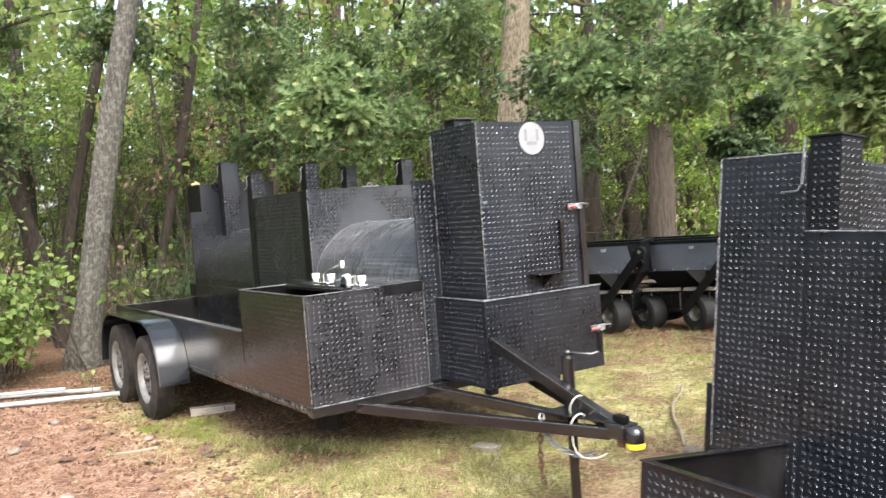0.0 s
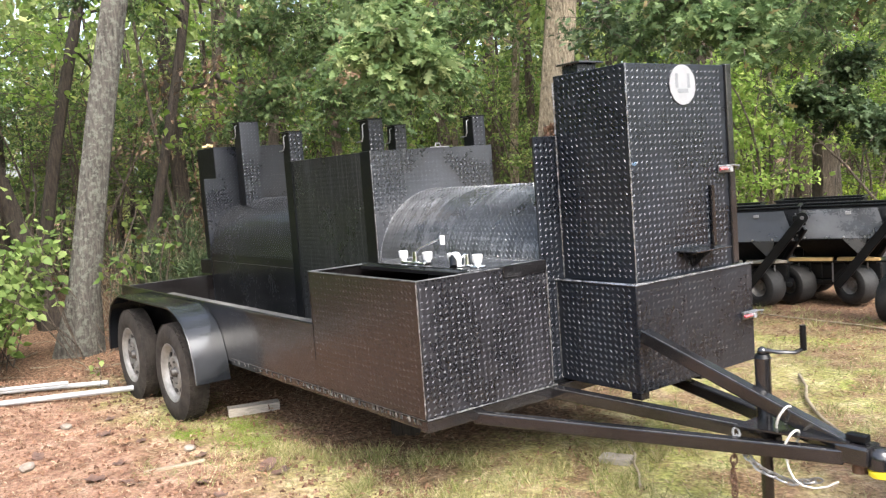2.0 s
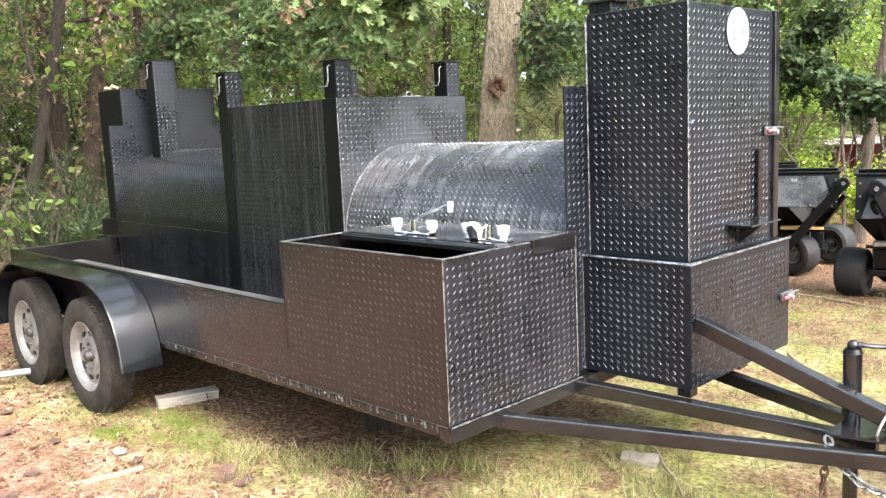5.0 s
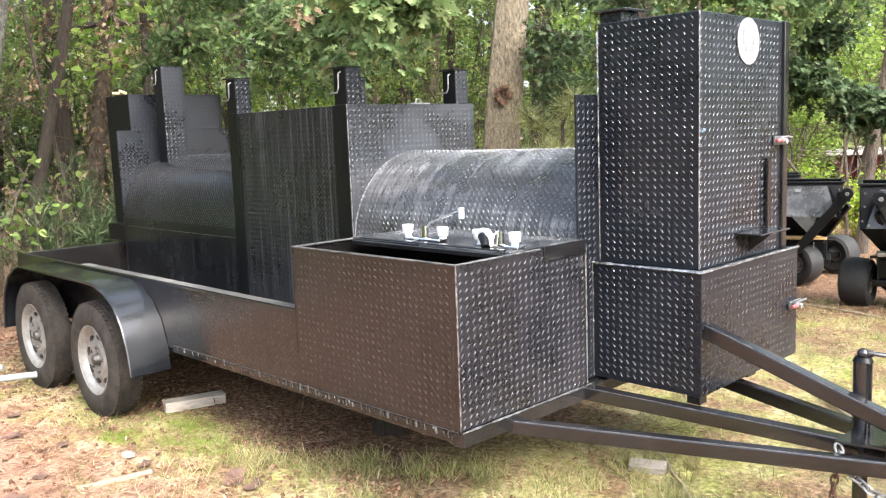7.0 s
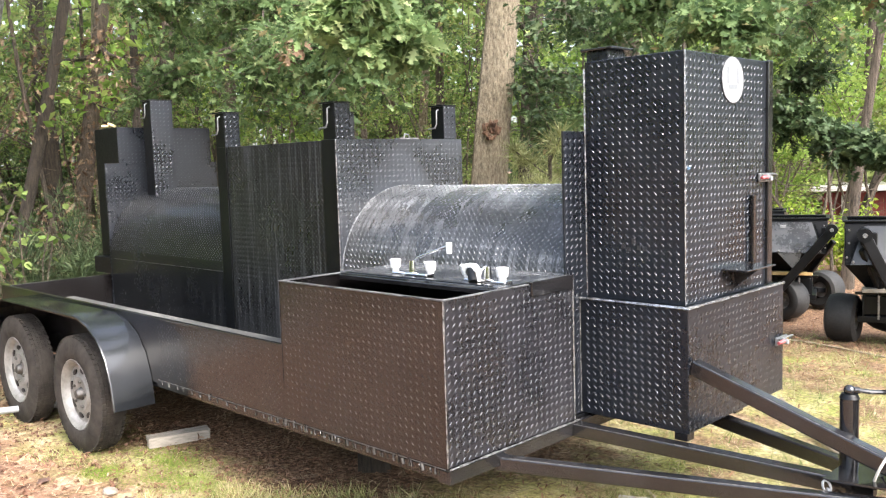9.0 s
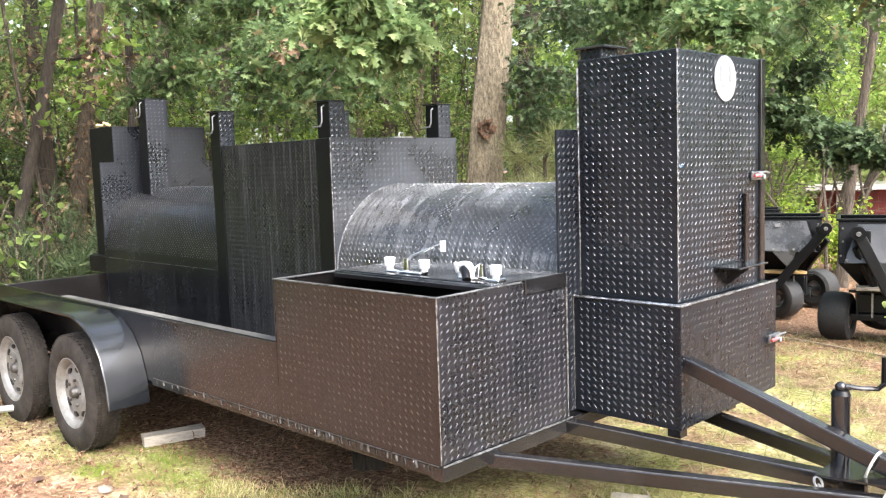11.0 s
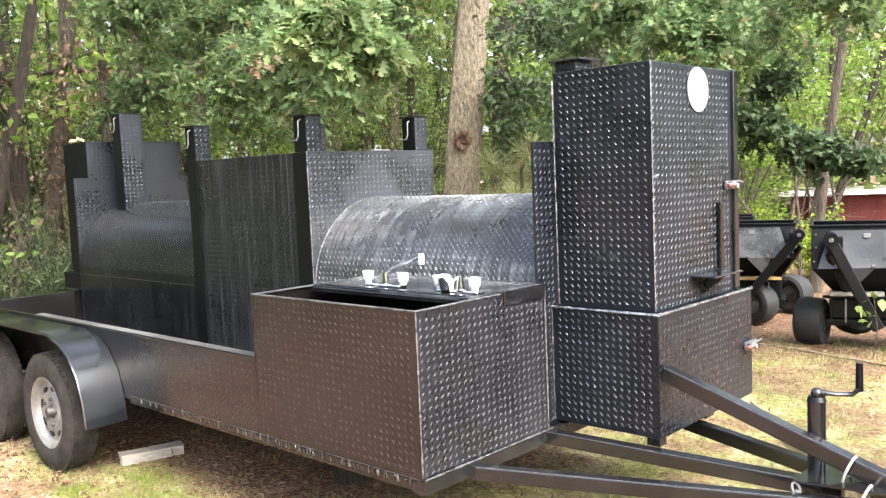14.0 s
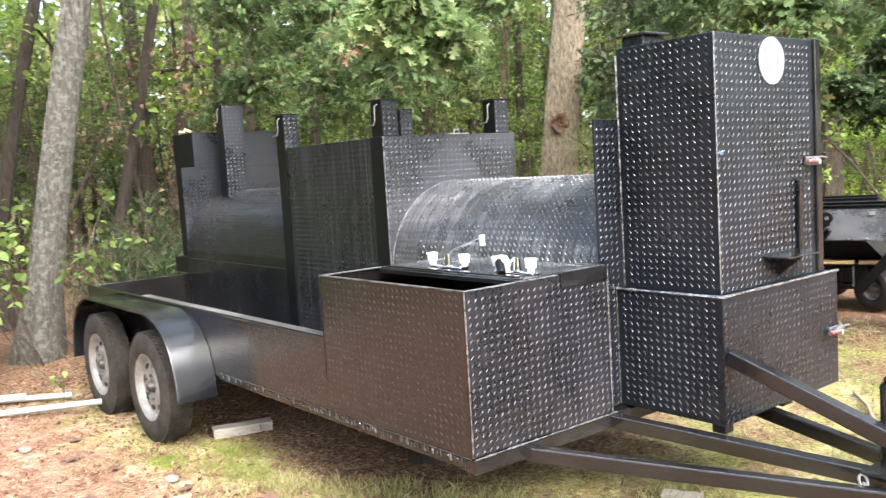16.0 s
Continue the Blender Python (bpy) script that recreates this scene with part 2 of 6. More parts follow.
def bark(name, dark, light, lichen=0.0, along=6.5):
    m, nt, b = shader(name)
    ridges = noise_tex(nt, 1.0, 8, 0.75, (42, 42, along))
    patch = noise_tex(nt, 19.0, 6, 0.7)
    r = ramp(nt, ridges.outputs["Fac"], [(0.36, dark), (0.5, tuple(0.45 * p + 0.55 * q for p, q in zip(dark, light))), (0.62, light)])
    colour = r.outputs["Color"]
    if lichen:
        lm = ramp(nt, patch.outputs["Fac"], [(0.5, grey(0)), (0.58, grey(lichen))])
        colour = mix(nt, colour, (0.27, 0.285, 0.235), lm.outputs["Color"])
    nt.links.new(colour, b.inputs["Base Color"])
    b.inputs["Roughness"].default_value = 0.9
    bump(nt, b, ridges.outputs["Fac"], 1.0, 0.06)
    return m


BARK_PALE = bark("pale_lichened_bark", (0.035, 0.031, 0.027), (0.15, 0.136, 0.115), 0.5)
BARK_TAN = bark("tan_furrowed_bark", (0.085, 0.065, 0.043), (0.36, 0.3, 0.208), along=15)
BARK_BROWN = bark("brown_bark", (0.036, 0.028, 0.022), (0.15, 0.116, 0.086))
BARK_DARK = bark("dark_bark", (0.014, 0.0105, 0.008), (0.075, 0.057, 0.041))
KNOT = bark("dark_knot", (0.03, 0.014, 0.008), (0.24, 0.13, 0.075))


def foliage(name, stops, gloss=0.55, through=0.4):
    m, nt, b = shader(name)
    geo = nt.nodes.new("ShaderNodeNewGeometry")
    r = ramp(nt, geo.outputs["Random Per Island"], stops)
    n = noise_tex(nt, 1.6, 3, 0.6)
    tone = ramp(nt, n.outputs["Fac"], [(0.3, grey(0.62)), (0.7, grey(1.25))])
    mul = nt.nodes.new("ShaderNodeMix")
    mul.data_type, mul.blend_type = "RGBA", "MULTIPLY"
    mul.inputs[0].default_value = 1.0
    nt.links.new(r.outputs["Color"], mul.inputs[6])
    nt.links.new(tone.outputs["Color"], mul.inputs[7])
    nt.links.new(mul.outputs[2], b.inputs["Base Color"])
    b.inputs["Roughness"].default_value = gloss
    b.inputs["Specular IOR Level"].default_value = 0.25
    tr = nt.nodes.new("ShaderNodeBsdfTranslucent")
    nt.links.new(mul.outputs[2], tr.inputs["Color"])
    ms = nt.nodes.new("ShaderNodeMixShader")
    ms.inputs[0].default_value = through
    nt.links.new(b.outputs[0], ms.inputs[1])
    nt.links.new(tr.outputs[0], ms.inputs[2])
    nt.links.new(ms.outputs[0], nt.nodes["Material Output"].inputs["Surface"])
    return m


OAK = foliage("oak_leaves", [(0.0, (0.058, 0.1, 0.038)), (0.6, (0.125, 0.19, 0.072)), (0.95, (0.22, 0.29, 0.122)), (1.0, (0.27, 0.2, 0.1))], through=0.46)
# Darker copy of OAK: the shade on backlit leaves put into the colour
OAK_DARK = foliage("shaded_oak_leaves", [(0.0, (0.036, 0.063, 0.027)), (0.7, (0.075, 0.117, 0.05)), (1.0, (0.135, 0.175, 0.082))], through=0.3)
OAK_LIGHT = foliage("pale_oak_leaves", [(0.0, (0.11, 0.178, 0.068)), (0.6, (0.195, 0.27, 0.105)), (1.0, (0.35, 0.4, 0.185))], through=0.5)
WOODS = foliage("woodland_leaves", [(0.0, (0.085, 0.135, 0.04)), (0.5, (0.18, 0.26, 0.072)), (0.9, (0.32, 0.39, 0.125)), (1.0, (0.34, 0.23, 0.12))], through=0.53)
# Paler copy of WOODS: the light beyond the trees put into the colour
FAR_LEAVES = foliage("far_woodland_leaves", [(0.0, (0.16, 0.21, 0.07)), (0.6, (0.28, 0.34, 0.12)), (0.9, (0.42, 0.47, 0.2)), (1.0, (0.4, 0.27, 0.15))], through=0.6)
# Brighter copy of WOODS: backlight put into the leaf colour
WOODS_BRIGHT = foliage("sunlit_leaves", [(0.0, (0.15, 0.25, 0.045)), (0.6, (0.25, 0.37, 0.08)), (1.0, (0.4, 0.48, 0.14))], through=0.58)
BUSH_BRIGHT = foliage("yellow_green_leaves", [(0.0, (0.22, 0.34, 0.035)), (0.6, (0.34, 0.46, 0.06)), (1.0, (0.5, 0.58, 0.13))], through=0.55)
SHRUB = foliage("shrub_leaves", [(0.0, (0.085, 0.14, 0.034)), (0.6, (0.17, 0.245, 0.066)), (1.0, (0.3, 0.37, 0.125))])
DEAD = foliage("dead_leaves", [(0.0, (0.1, 0.06, 0.036)), (0.6, (0.2, 0.13, 0.08)), (1.0, (0.31, 0.23, 0.15))], 0.7, 0.15)
NEEDLES = foliage("pine_needles", [(0.0, (0.2, 0.22, 0.085)), (1.0, (0.46, 0.47, 0.23))], 0.5, 0.25)
JUNIPER = foliage("juniper_needles", [(0.0, (0.035, 0.055, 0.024)), (0.7, (0.07, 0.105, 0.044)), (1.0, (0.14, 0.175, 0.075))], 0.55, 0.2)
GRASS = foliage("yellowing_grass", [(0.0, (0.1, 0.16, 0.035)), (0.35, (0.21, 0.255, 0.075)), (0.6, (0.37, 0.345, 0.155)), (1.0, (0.53, 0.47, 0.29))], 0.6, 0.25)
GREEN_GRASS = foliage("green_grass", [(0.0, (0.115, 0.145, 0.038)), (0.4, (0.23, 0.245, 0.08)), (0.7, (0.39, 0.345, 0.16)), (1.0, (0.53, 0.45, 0.27))], 0.6, 0.2)
MOSS = foliage("moss_green", [(0.0, (0.1, 0.165, 0.02)), (0.6, (0.2, 0.285, 0.04)), (1.0, (0.32, 0.37, 0.09))], 0.6, 0.25)
LITTER = foliage("fallen_leaves", [(0.0, (0.11, 0.055, 0.03)), (0.5, (0.25, 0.135, 0.08)), (0.85, (0.33, 0.2, 0.125)), (1.0, (0.42, 0.31, 0.21))], 0.8, 0.0)

STRAW = foliage("dry_straw", [(0.0, (0.14, 0.085, 0.05)), (0.5, (0.28, 0.19, 0.11)), (1.0, (0.46, 0.36, 0.24))], 0.7, 0.0)
CRUMBS = foliage("clay_crumbs", [(0.0, (0.1, 0.05, 0.032)), (0.6, (0.2, 0.11, 0.07)), (1.0, (0.32, 0.2, 0.14))], 0.9, 0.0)

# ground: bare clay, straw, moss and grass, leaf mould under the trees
GROUND, nt, b = shader("clay_and_grass_ground")
tc = nt.nodes.new("ShaderNodeTexCoord")
sep = node(nt, "ShaderNodeSeparateXYZ", [("Vector", tc.outputs["Object"])])
n_big = noise_tex(nt, 0.9, 6, 0.62)
n_mid = noise_tex(nt, 5.0, 6, 0.65)
n_fine = noise_tex(nt, 38.0, 5, 0.7)
clay = ramp(nt, n_mid.outputs["Fac"], [(0.28, (0.088, 0.044, 0.03)), (0.45, (0.25, 0.14, 0.094)), (0.58, (0.36, 0.222, 0.156)), (0.72, (0.5, 0.375, 0.282))])
straw = ramp(nt, n_mid.outputs["Fac"], [(0.28, (0.2, 0.176, 0.068)), (0.45, (0.36, 0.328, 0.135)), (0.62, (0.53, 0.47, 0.265)), (0.8, (0.62, 0.545, 0.37))])
moss = ramp(nt, n_fine.outputs["Fac"], [(0.3, (0.14, 0.18, 0.036)), (0.7, (0.34, 0.36, 0.1))])
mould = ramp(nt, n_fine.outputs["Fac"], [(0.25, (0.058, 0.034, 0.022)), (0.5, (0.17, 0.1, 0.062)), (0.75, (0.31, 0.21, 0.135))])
moss_mask = ramp(nt, n_big.outputs["Fac"], [(0.45, grey(0)), (0.57, grey(0.85))])
lawn = mix(nt, straw.outputs["Color"], moss.outputs["Color"], moss_mask.outputs["Color"])


def band(axis, low, high, wander, source):
    """0 below low, 1 above high along an axis, its edge broken by noise."""
    a = node(nt, "ShaderNodeMath", [(0, source.outputs["Fac"]), (2, sep.outputs[axis])])
    a.operation = "MULTIPLY_ADD"
    a.inputs[1].default_value = wander
    r = nt.nodes.new("ShaderNodeMapRange")
    nt.links.new(a.outputs[0], r.inputs["Value"])
    r.inputs["From Min"].default_value = low + wander * 0.5
    r.inputs["From Max"].default_value = high + wander * 0.5
    return r.outputs["Result"]


n_patch = noise_tex(nt, 1.7, 5, 0.6)
bare = ramp(nt, n_patch.outputs["Fac"], [(0.45, grey(0)), (0.57, grey(0.85))])
lawn = mix(nt, lawn, mix(nt, clay.outputs["Color"], mould.outputs["Color"], 0.45), bare.outputs["Color"])
grass_side = band("Y", -0.75, -0.1, 1.6, n_big)
surface = mix(nt, clay.outputs["Color"], lawn, grass_side)
front_side = band("X", 0.75, 1.25, 1.1, n_big)
pale_clay = mix(nt, clay.outputs["Color"], (0.5, 0.33, 0.22), 0.3)
surface = mix(nt, surface, mix(nt, pale_clay, lawn, 0.2), front_side)
# Unseen ground ahead, darkened so the steel reflects less brown
far_front = band("X", 6.0, 11.0, 6.0, n_big)
surface = mix(nt, surface, mix(nt, (0.05, 0.065, 0.035), (0.09, 0.1, 0.06), n_mid.outputs["Fac"]), far_front)
wood_y = band("Y", 4.3, 5.0, 1.2, n_mid)
surface = mix(nt, surface, mould.outputs["Color"], wood_y)
wood_x = band("X", -5.0, -4.2, 1.4, n_mid)
surface = mix(nt, mould.outputs["Color"], surface, wood_x)
# Under the trailer: leaf litter whose dark colour also stands in for shade
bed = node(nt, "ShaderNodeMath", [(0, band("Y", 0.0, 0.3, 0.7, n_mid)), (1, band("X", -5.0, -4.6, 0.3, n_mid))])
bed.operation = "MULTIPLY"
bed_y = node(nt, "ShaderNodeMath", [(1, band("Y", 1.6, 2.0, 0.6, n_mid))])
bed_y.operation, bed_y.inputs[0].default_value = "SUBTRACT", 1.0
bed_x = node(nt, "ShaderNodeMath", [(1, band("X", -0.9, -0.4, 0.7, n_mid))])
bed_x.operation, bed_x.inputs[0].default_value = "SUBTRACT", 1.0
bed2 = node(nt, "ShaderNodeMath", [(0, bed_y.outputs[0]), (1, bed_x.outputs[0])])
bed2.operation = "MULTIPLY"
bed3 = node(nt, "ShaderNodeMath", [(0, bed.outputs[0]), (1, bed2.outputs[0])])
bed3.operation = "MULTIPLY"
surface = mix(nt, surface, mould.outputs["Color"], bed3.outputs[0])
shade = ramp(nt, n_fine.outputs["Fac"], [(0.32, grey(0.42)), (0.66, grey(1.35))])
gm = nt.nodes.new("ShaderNodeMix")
gm.data_type, gm.blend_type = "RGBA", "MULTIPLY"
gm.inputs[0].default_value = 1.0
nt.links.new(surface, gm.inputs[6])
nt.links.new(shade.outputs["Color"], gm.inputs[7])
nt.links.new(gm.outputs[2], b.inputs["Base Color"])
b.inputs["Roughness"].default_value = 0.95
b.inputs["Specular IOR Level"].default_value = 0.15
height = node(nt, "ShaderNodeMath", [(0, n_mid.outputs["Fac"]), (2, n_fine.outputs["Fac"])])
height.operation = "MULTIPLY_ADD"
height.inputs[1].default_value = 2.0
bump(nt, b, height.outputs[0], 0.9, 0.03)

# ---------- mesh helpers ----------


def thing(name, label, category, at=None, group="", kind=""):
    ob = new(name)
    ob.empty_display_size = 0.2
    if at is not None:
        ob.matrix_world = at
    return tagged(ob, label, category, group, kind)


def part(name, bm, material, parent=None, label="", smooth=False):
    """Links a bmesh as one mesh object under a thing or under a part."""
    me = bpy.data.meshes.new(name)
    bm.to_mesh(me)
    bm.free()
    me.materials.append(material)
    if smooth:
        me.polygons.foreach_set("use_smooth", [True] * len(me.polygons))
        me.set_sharp_from_angle(angle=radians(40))
    ob = new(name, me)
    ob.parent = parent
    return tagged(ob, label)


def soup(name, verts, faces, material, parent=None, label="", kind="", smooth=False):
    """One mesh out of numpy arrays: verts n x 3, faces m x k."""
    me = bpy.data.meshes.new(name)
    faces = np.asarray(faces, np.int32)
    count, k = faces.shape
    me.vertices.add(len(verts))
    me.vertices.foreach_set("co", np.asarray(verts, np.float32).ravel())
    me.loops.add(count * k)
    me.loops.foreach_set("vertex_index", faces.ravel())
    me.polygons.add(count)
    me.polygons.foreach_set("loop_start", np.arange(0, count * k, k, dtype=np.int32))
    me.polygons.foreach_set("use_smooth", [smooth] * count)
    me.update(calc_edges=True)
    me.materials.append(material)
    ob = new(name, me)
    ob.parent = parent
    return tagged(ob, label, kind=kind)


def add_box(bm, x0, y0, z0, x1, y1, z1, bevel=0.0, m=None):
    vs = bmesh.ops.create_cube(bm, size=1.0)["verts"]
    bmesh.ops.scale(bm, vec=(x1 - x0, y1 - y0, z1 - z0), verts=vs)
    bmesh.ops.translate(bm, vec=((x0 + x1) / 2, (y0 + y1) / 2, (z0 + z1) / 2), verts=vs)
    if bevel:
        es = list({e for v in vs for e in v.link_edges})
        out = bmesh.ops.bevel(bm, geom=es, offset=bevel, segments=2, affect="EDGES", profile=0.5)
        vs = list({v for f in out["faces"] for v in f.verts} | {v for v in vs if v.is_valid})
    if m is not None:
        bmesh.ops.transform(bm, matrix=m, verts=vs)
    return vs


def box(x0, y0, z0, x1, y1, z1, bevel=0.0):
    bm = bmesh.new()
    add_box(bm, x0, y0, z0, x1, y1, z1, bevel)
    return bm


def add_beam(bm, a, b, w, h, bevel=0.004):
    """A square bar from a to b."""
    a, b = Vector(a), Vector(b)
    d = b - a
    q = d.to_track_quat("X", "Z").to_matrix().to_4x4()
    add_box(bm, 0, -w / 2, -h / 2, d.length, w / 2, h / 2, bevel, Matrix.Translation(a) @ q)


def beam(a, b, w, h, bevel=0.007):
    bm = bmesh.new()
    add_beam(bm, a, b, w, h, bevel)
    return bm


def add_rod(bm, a, b, r0, r1=None, sides=14):
    a, b = Vector(a), Vector(b)
    d = b - a
    vs = bmesh.ops.create_cone(bm, cap_ends=True, segments=sides, radius1=r0, radius2=r0 if r1 is None else r1, depth=d.length)["verts"]
    m = Matrix.Translation((a + b) / 2) @ d.to_track_quat("Z", "Y").to_matrix().to_4x4()
    bmesh.ops.transform(bm, matrix=m, verts=vs)
    return vs


def rod(a, b, r0, r1=None, sides=14):
    bm = bmesh.new()
    add_rod(bm, a, b, r0, r1, sides)
    return bm


def add_tube(bm, points, radius, sides=8, radii=None):
    """A round bar along a run of points."""
    pts = [Vector(p) for p in points]
    rings = []
    side = None
    for i, p in enumerate(pts):
        d = (pts[min(i + 1, len(pts) - 1)] - pts[max(i - 1, 0)]).normalized()
        if side is None:
            side = d.orthogonal().normalized()
        side = (side - d * side.dot(d)).normalized()
        up = d.cross(side)
        r = radii[i] if radii else radius
        rings.append([bm.verts.new(p + (side * math.cos(a) + up * math.sin(a)) * r) for a in (2 * math.pi * k / sides for k in range(sides))])
    for r0, r1 in zip(rings, rings[1:]):
        for k in range(sides):
            bm.faces.new((r0[k], r0[(k + 1) % sides], r1[(k + 1) % sides], r1[k]))
    bm.faces.new(rings[0][::-1])
    bm.faces.new(rings[-1])


def tube(points, radius, sides=8, radii=None):
    bm = bmesh.new()
    add_tube(bm, points, radius, sides, radii)
    return bm


def lathe(profile, sides=40):
    """Turns a profile of (radius, y) round the y axis."""
    bm = bmesh.new()
    rings = [[bm.verts.new((r * math.cos(a), y, r * math.sin(a))) for a in (2 * math.pi * k / sides for k in range(sides))] for r, y in profile]
    for r0, r1 in zip(rings, rings[1:]):
        for k in range(sides):
            bm.faces.new((r0[k], r1[k], r1[(k + 1) % sides], r0[(k + 1) % sides]))
    bmesh.ops.recalc_face_normals(bm, faces=bm.faces)
    return bm


def extrude_profile(outline, axis, low, high):
    """A closed outline in the plane across an axis ('x': (y, z), 'y': (x, z), 'z': (x, y)), made solid from low to high."""
    def put(p, h):
        return {"x": (h, p[0], p[1]), "y": (p[0], h, p[1]), "z": (p[0], p[1], h)}[axis]
    bm = bmesh.new()
    a = [bm.verts.new(put(p, low)) for p in outline]
    b_ = [bm.verts.new(put(p, high)) for p in outline]
    bm.faces.new(a)
    bm.faces.new(b_[::-1])
    for k in range(len(outline)):
        j = (k + 1) % len(outline)
        bm.faces.new((a[k], b_[k], b_[j], a[j]))
    bmesh.ops.recalc_face_normals(bm, faces=bm.faces)
    return bm


def tread_bars(name, parent, origin, u, v, width, height, curve=None, keep=None, material=None, high=0.0015, lit_as=None, rest=None):
    """The raised bars of tread plate over a patch: two sets, crossed, 34 mm by 31 mm apart.
    curve: turns (u, v) in metres into place, u direction and v direction."""
    du, dv = 0.0345, 0.031
    rows = []
    for off, turn in ((0.25, 1), (0.75, -1)):
        us = np.arange(du * off, width - 0.006, du)
        vs = np.arange(dv * off, height - 0.006, dv)
        gu, gv = (g.ravel() for g in np.meshgrid(us, vs))
        rows.append(np.stack([gu, gv, np.full(len(gu), turn, float)], 1))
    rows = np.concatenate(rows)
    if keep is not None:
        rows = rows[keep(rows[:, 0], rows[:, 1])]
    if curve is None:
        o, uu, vv = (np.array(q, float) for q in (origin, u, v))
        P = o + rows[:, :1] * uu + rows[:, 1:2] * vv
        U, V = np.tile(uu, (len(rows), 1)), np.tile(vv, (len(rows), 1))
    else:
        P, U, V = curve(rows[:, 0], rows[:, 1])
    N = np.cross(U, V)
    c = math.sqrt(0.5)
    L = c * (U + rows[:, 2:] * V)
    W = np.cross(N, L)
    ln, wd, hi = 0.0122, 0.0030, high
    P = P - N * 0.0004
    pts = np.stack([P + L * ln, P + W * wd, P - L * ln, P - W * wd, P + L * ln * 0.62 + N * hi, P - L * ln * 0.62 + N * hi], 1)
    tri = np.array([(0, 1, 4), (1, 5, 4), (1, 2, 5), (0, 4, 3), (3, 4, 5), (3, 5, 2)])
    def put(some, m):
        faces = (np.arange(len(some)) * 6)[:, None, None] + tri
        return soup(name, some.reshape(-1, 3), faces.reshape(-1, 3), m, parent, kind="stuff")
    if material:
        return put(pts, material)
    # The set that would catch the light is coloured brighter; the other is flattened
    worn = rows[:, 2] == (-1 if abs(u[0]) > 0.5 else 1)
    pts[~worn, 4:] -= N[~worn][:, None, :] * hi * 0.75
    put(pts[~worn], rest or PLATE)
    return put(pts[worn], lit_as or TREAD)


def bead(points, radius=0.004):
    """A weld seam: a lumpy line of metal."""
    fine = []
    for a, b_ in zip(points, points[1:]):
        a, b_ = Vector(a), Vector(b_)
        n = max(2, int((b_ - a).length / 0.02))
        fine += [a.lerp(b_, k / n) for k in range(n)]
    fine.append(Vector(points[-1]))
    return tube(fine, radius, 5, [radius * random.uniform(0.6, 1.3) for _ in fine])

# ---------- ground ----------
xs = np.concatenate([np.linspace(-150, -14, 14), np.linspace(-12, 9, 120), np.linspace(11, 150, 14)])
ys = np.concatenate([np.linspace(-150, -10, 14), np.linspace(-8, 14, 120), np.linspace(16, 150, 14)])
gx, gy = np.meshgrid(xs, ys)


def ground_height(x, y):
    """Small swells; level under the trailers."""
    far = np.clip((np.hypot(x + 1, y - 1) - 3) / 4, 0, 1)
    swell = 0.018 * np.sin(2.1 * x + 0.7) * np.cos(1.7 * y - 0.4) + 0.012 * np.sin(5.3 * x - 2.9 * y)
    dip = sum(0.05 * np.exp(-((x - wx) ** 2 + (y + 0.14) ** 2) / 0.16) for wx in (-2.91, -3.93))
    dip = dip + 0.085 * np.exp(-((x - 1.1) ** 2 + (y - 0.985) ** 2) / 0.2)
    fall = np.clip((y - 5.0) / 1.4, 0, 1)
    return swell * (0.35 + 0.65 * far) - 0.006 - dip - 0.1 * fall * fall * (3 - 2 * fall)


gz = ground_height(gx, gy)
nx = len(xs)
idx = np.arange(nx * len(ys)).reshape(len(ys), nx)
quads = np.stack([idx[:-1, :-1], idx[:-1, 1:], idx[1:, 1:], idx[1:, :-1]], -1).reshape(-1, 4)
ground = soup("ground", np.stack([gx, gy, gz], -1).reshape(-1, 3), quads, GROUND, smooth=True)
tagged(ground, "clay ground with thin yellow grass and leaf mould", "ground", kind="structure")

# ---------- the smoker trailer ----------
X, Y, Z = (1, 0, 0), (0, 1, 0), (0, 0, 1)
trailer = thing("smoker_trailer", "black tread-plate barbecue smoker trailer parked on the grass", "trailer")

# chassis and side panel
part("side_panel", box(-4.73, 0.0, 0.425, 0.0, 0.008, 0.80, 0.0015), SHEET, trailer, "smooth black sheet side panel")
side = trailer.children[0]
part("top_rail", box(-4.73, -0.004, 0.795, -1.047, 0.02, 0.803, 0.002), SHEET, side)
part("dusty_ledge", box(-3.6, 0.021, 0.786, -1.047, 0.088, 0.8, 0.002), LEDGE, side, "pale dusty ledge along the side panel")
part("weld_bead", bead([(-2.28, -0.002, 0.447), (-1.1, -0.002, 0.449), (-0.01, -0.004, 0.452)], 0.0025), WELD_DULL, side)
part("bottom_lip", box(-2.28, -0.0045, 0.424, 0.0, -0.0005, 0.4465, 0.001), SHEET, side, "crudely welded bottom lip")
for k in range(78):
    xw = -2.24 + k * 0.0285 + random.uniform(-0.012, 0.012)
    if xw < -1.2 and k % 3:
        continue
    top_ = 0.432 + random.uniform(0.008, 0.026)
    part("weld_run", tube([(xw + random.uniform(-0.004, 0.004), -0.005, top_), (xw, -0.0065, 0.438), (xw + 0.003, -0.0055, 0.424)], random.uniform(0.002, 0.0065), 5), (WELD_DULL, SHEET, WELD_DULL, TUBE)[k % 4], side)
part("rear_board", box(-4.742, 0.0, 0.46, -4.73, 0.93, 0.79, 0.002), SHEET, trailer)
part("far_side_panel", box(-4.73, 1.822, 0.425, -0.05, 1.83, 0.80, 0.0015), SHEET, trailer)
part("bed_floor", box(-4.72, 0.01, 0.452, -0.02, 1.82, 0.462), DARK, trailer)
for y0 in (0.012, 1.765):
    part("frame_rail", box(-4.72, y0, 0.395, -0.06, y0 + 0.05, 0.45, 0.004), TUBE, trailer)
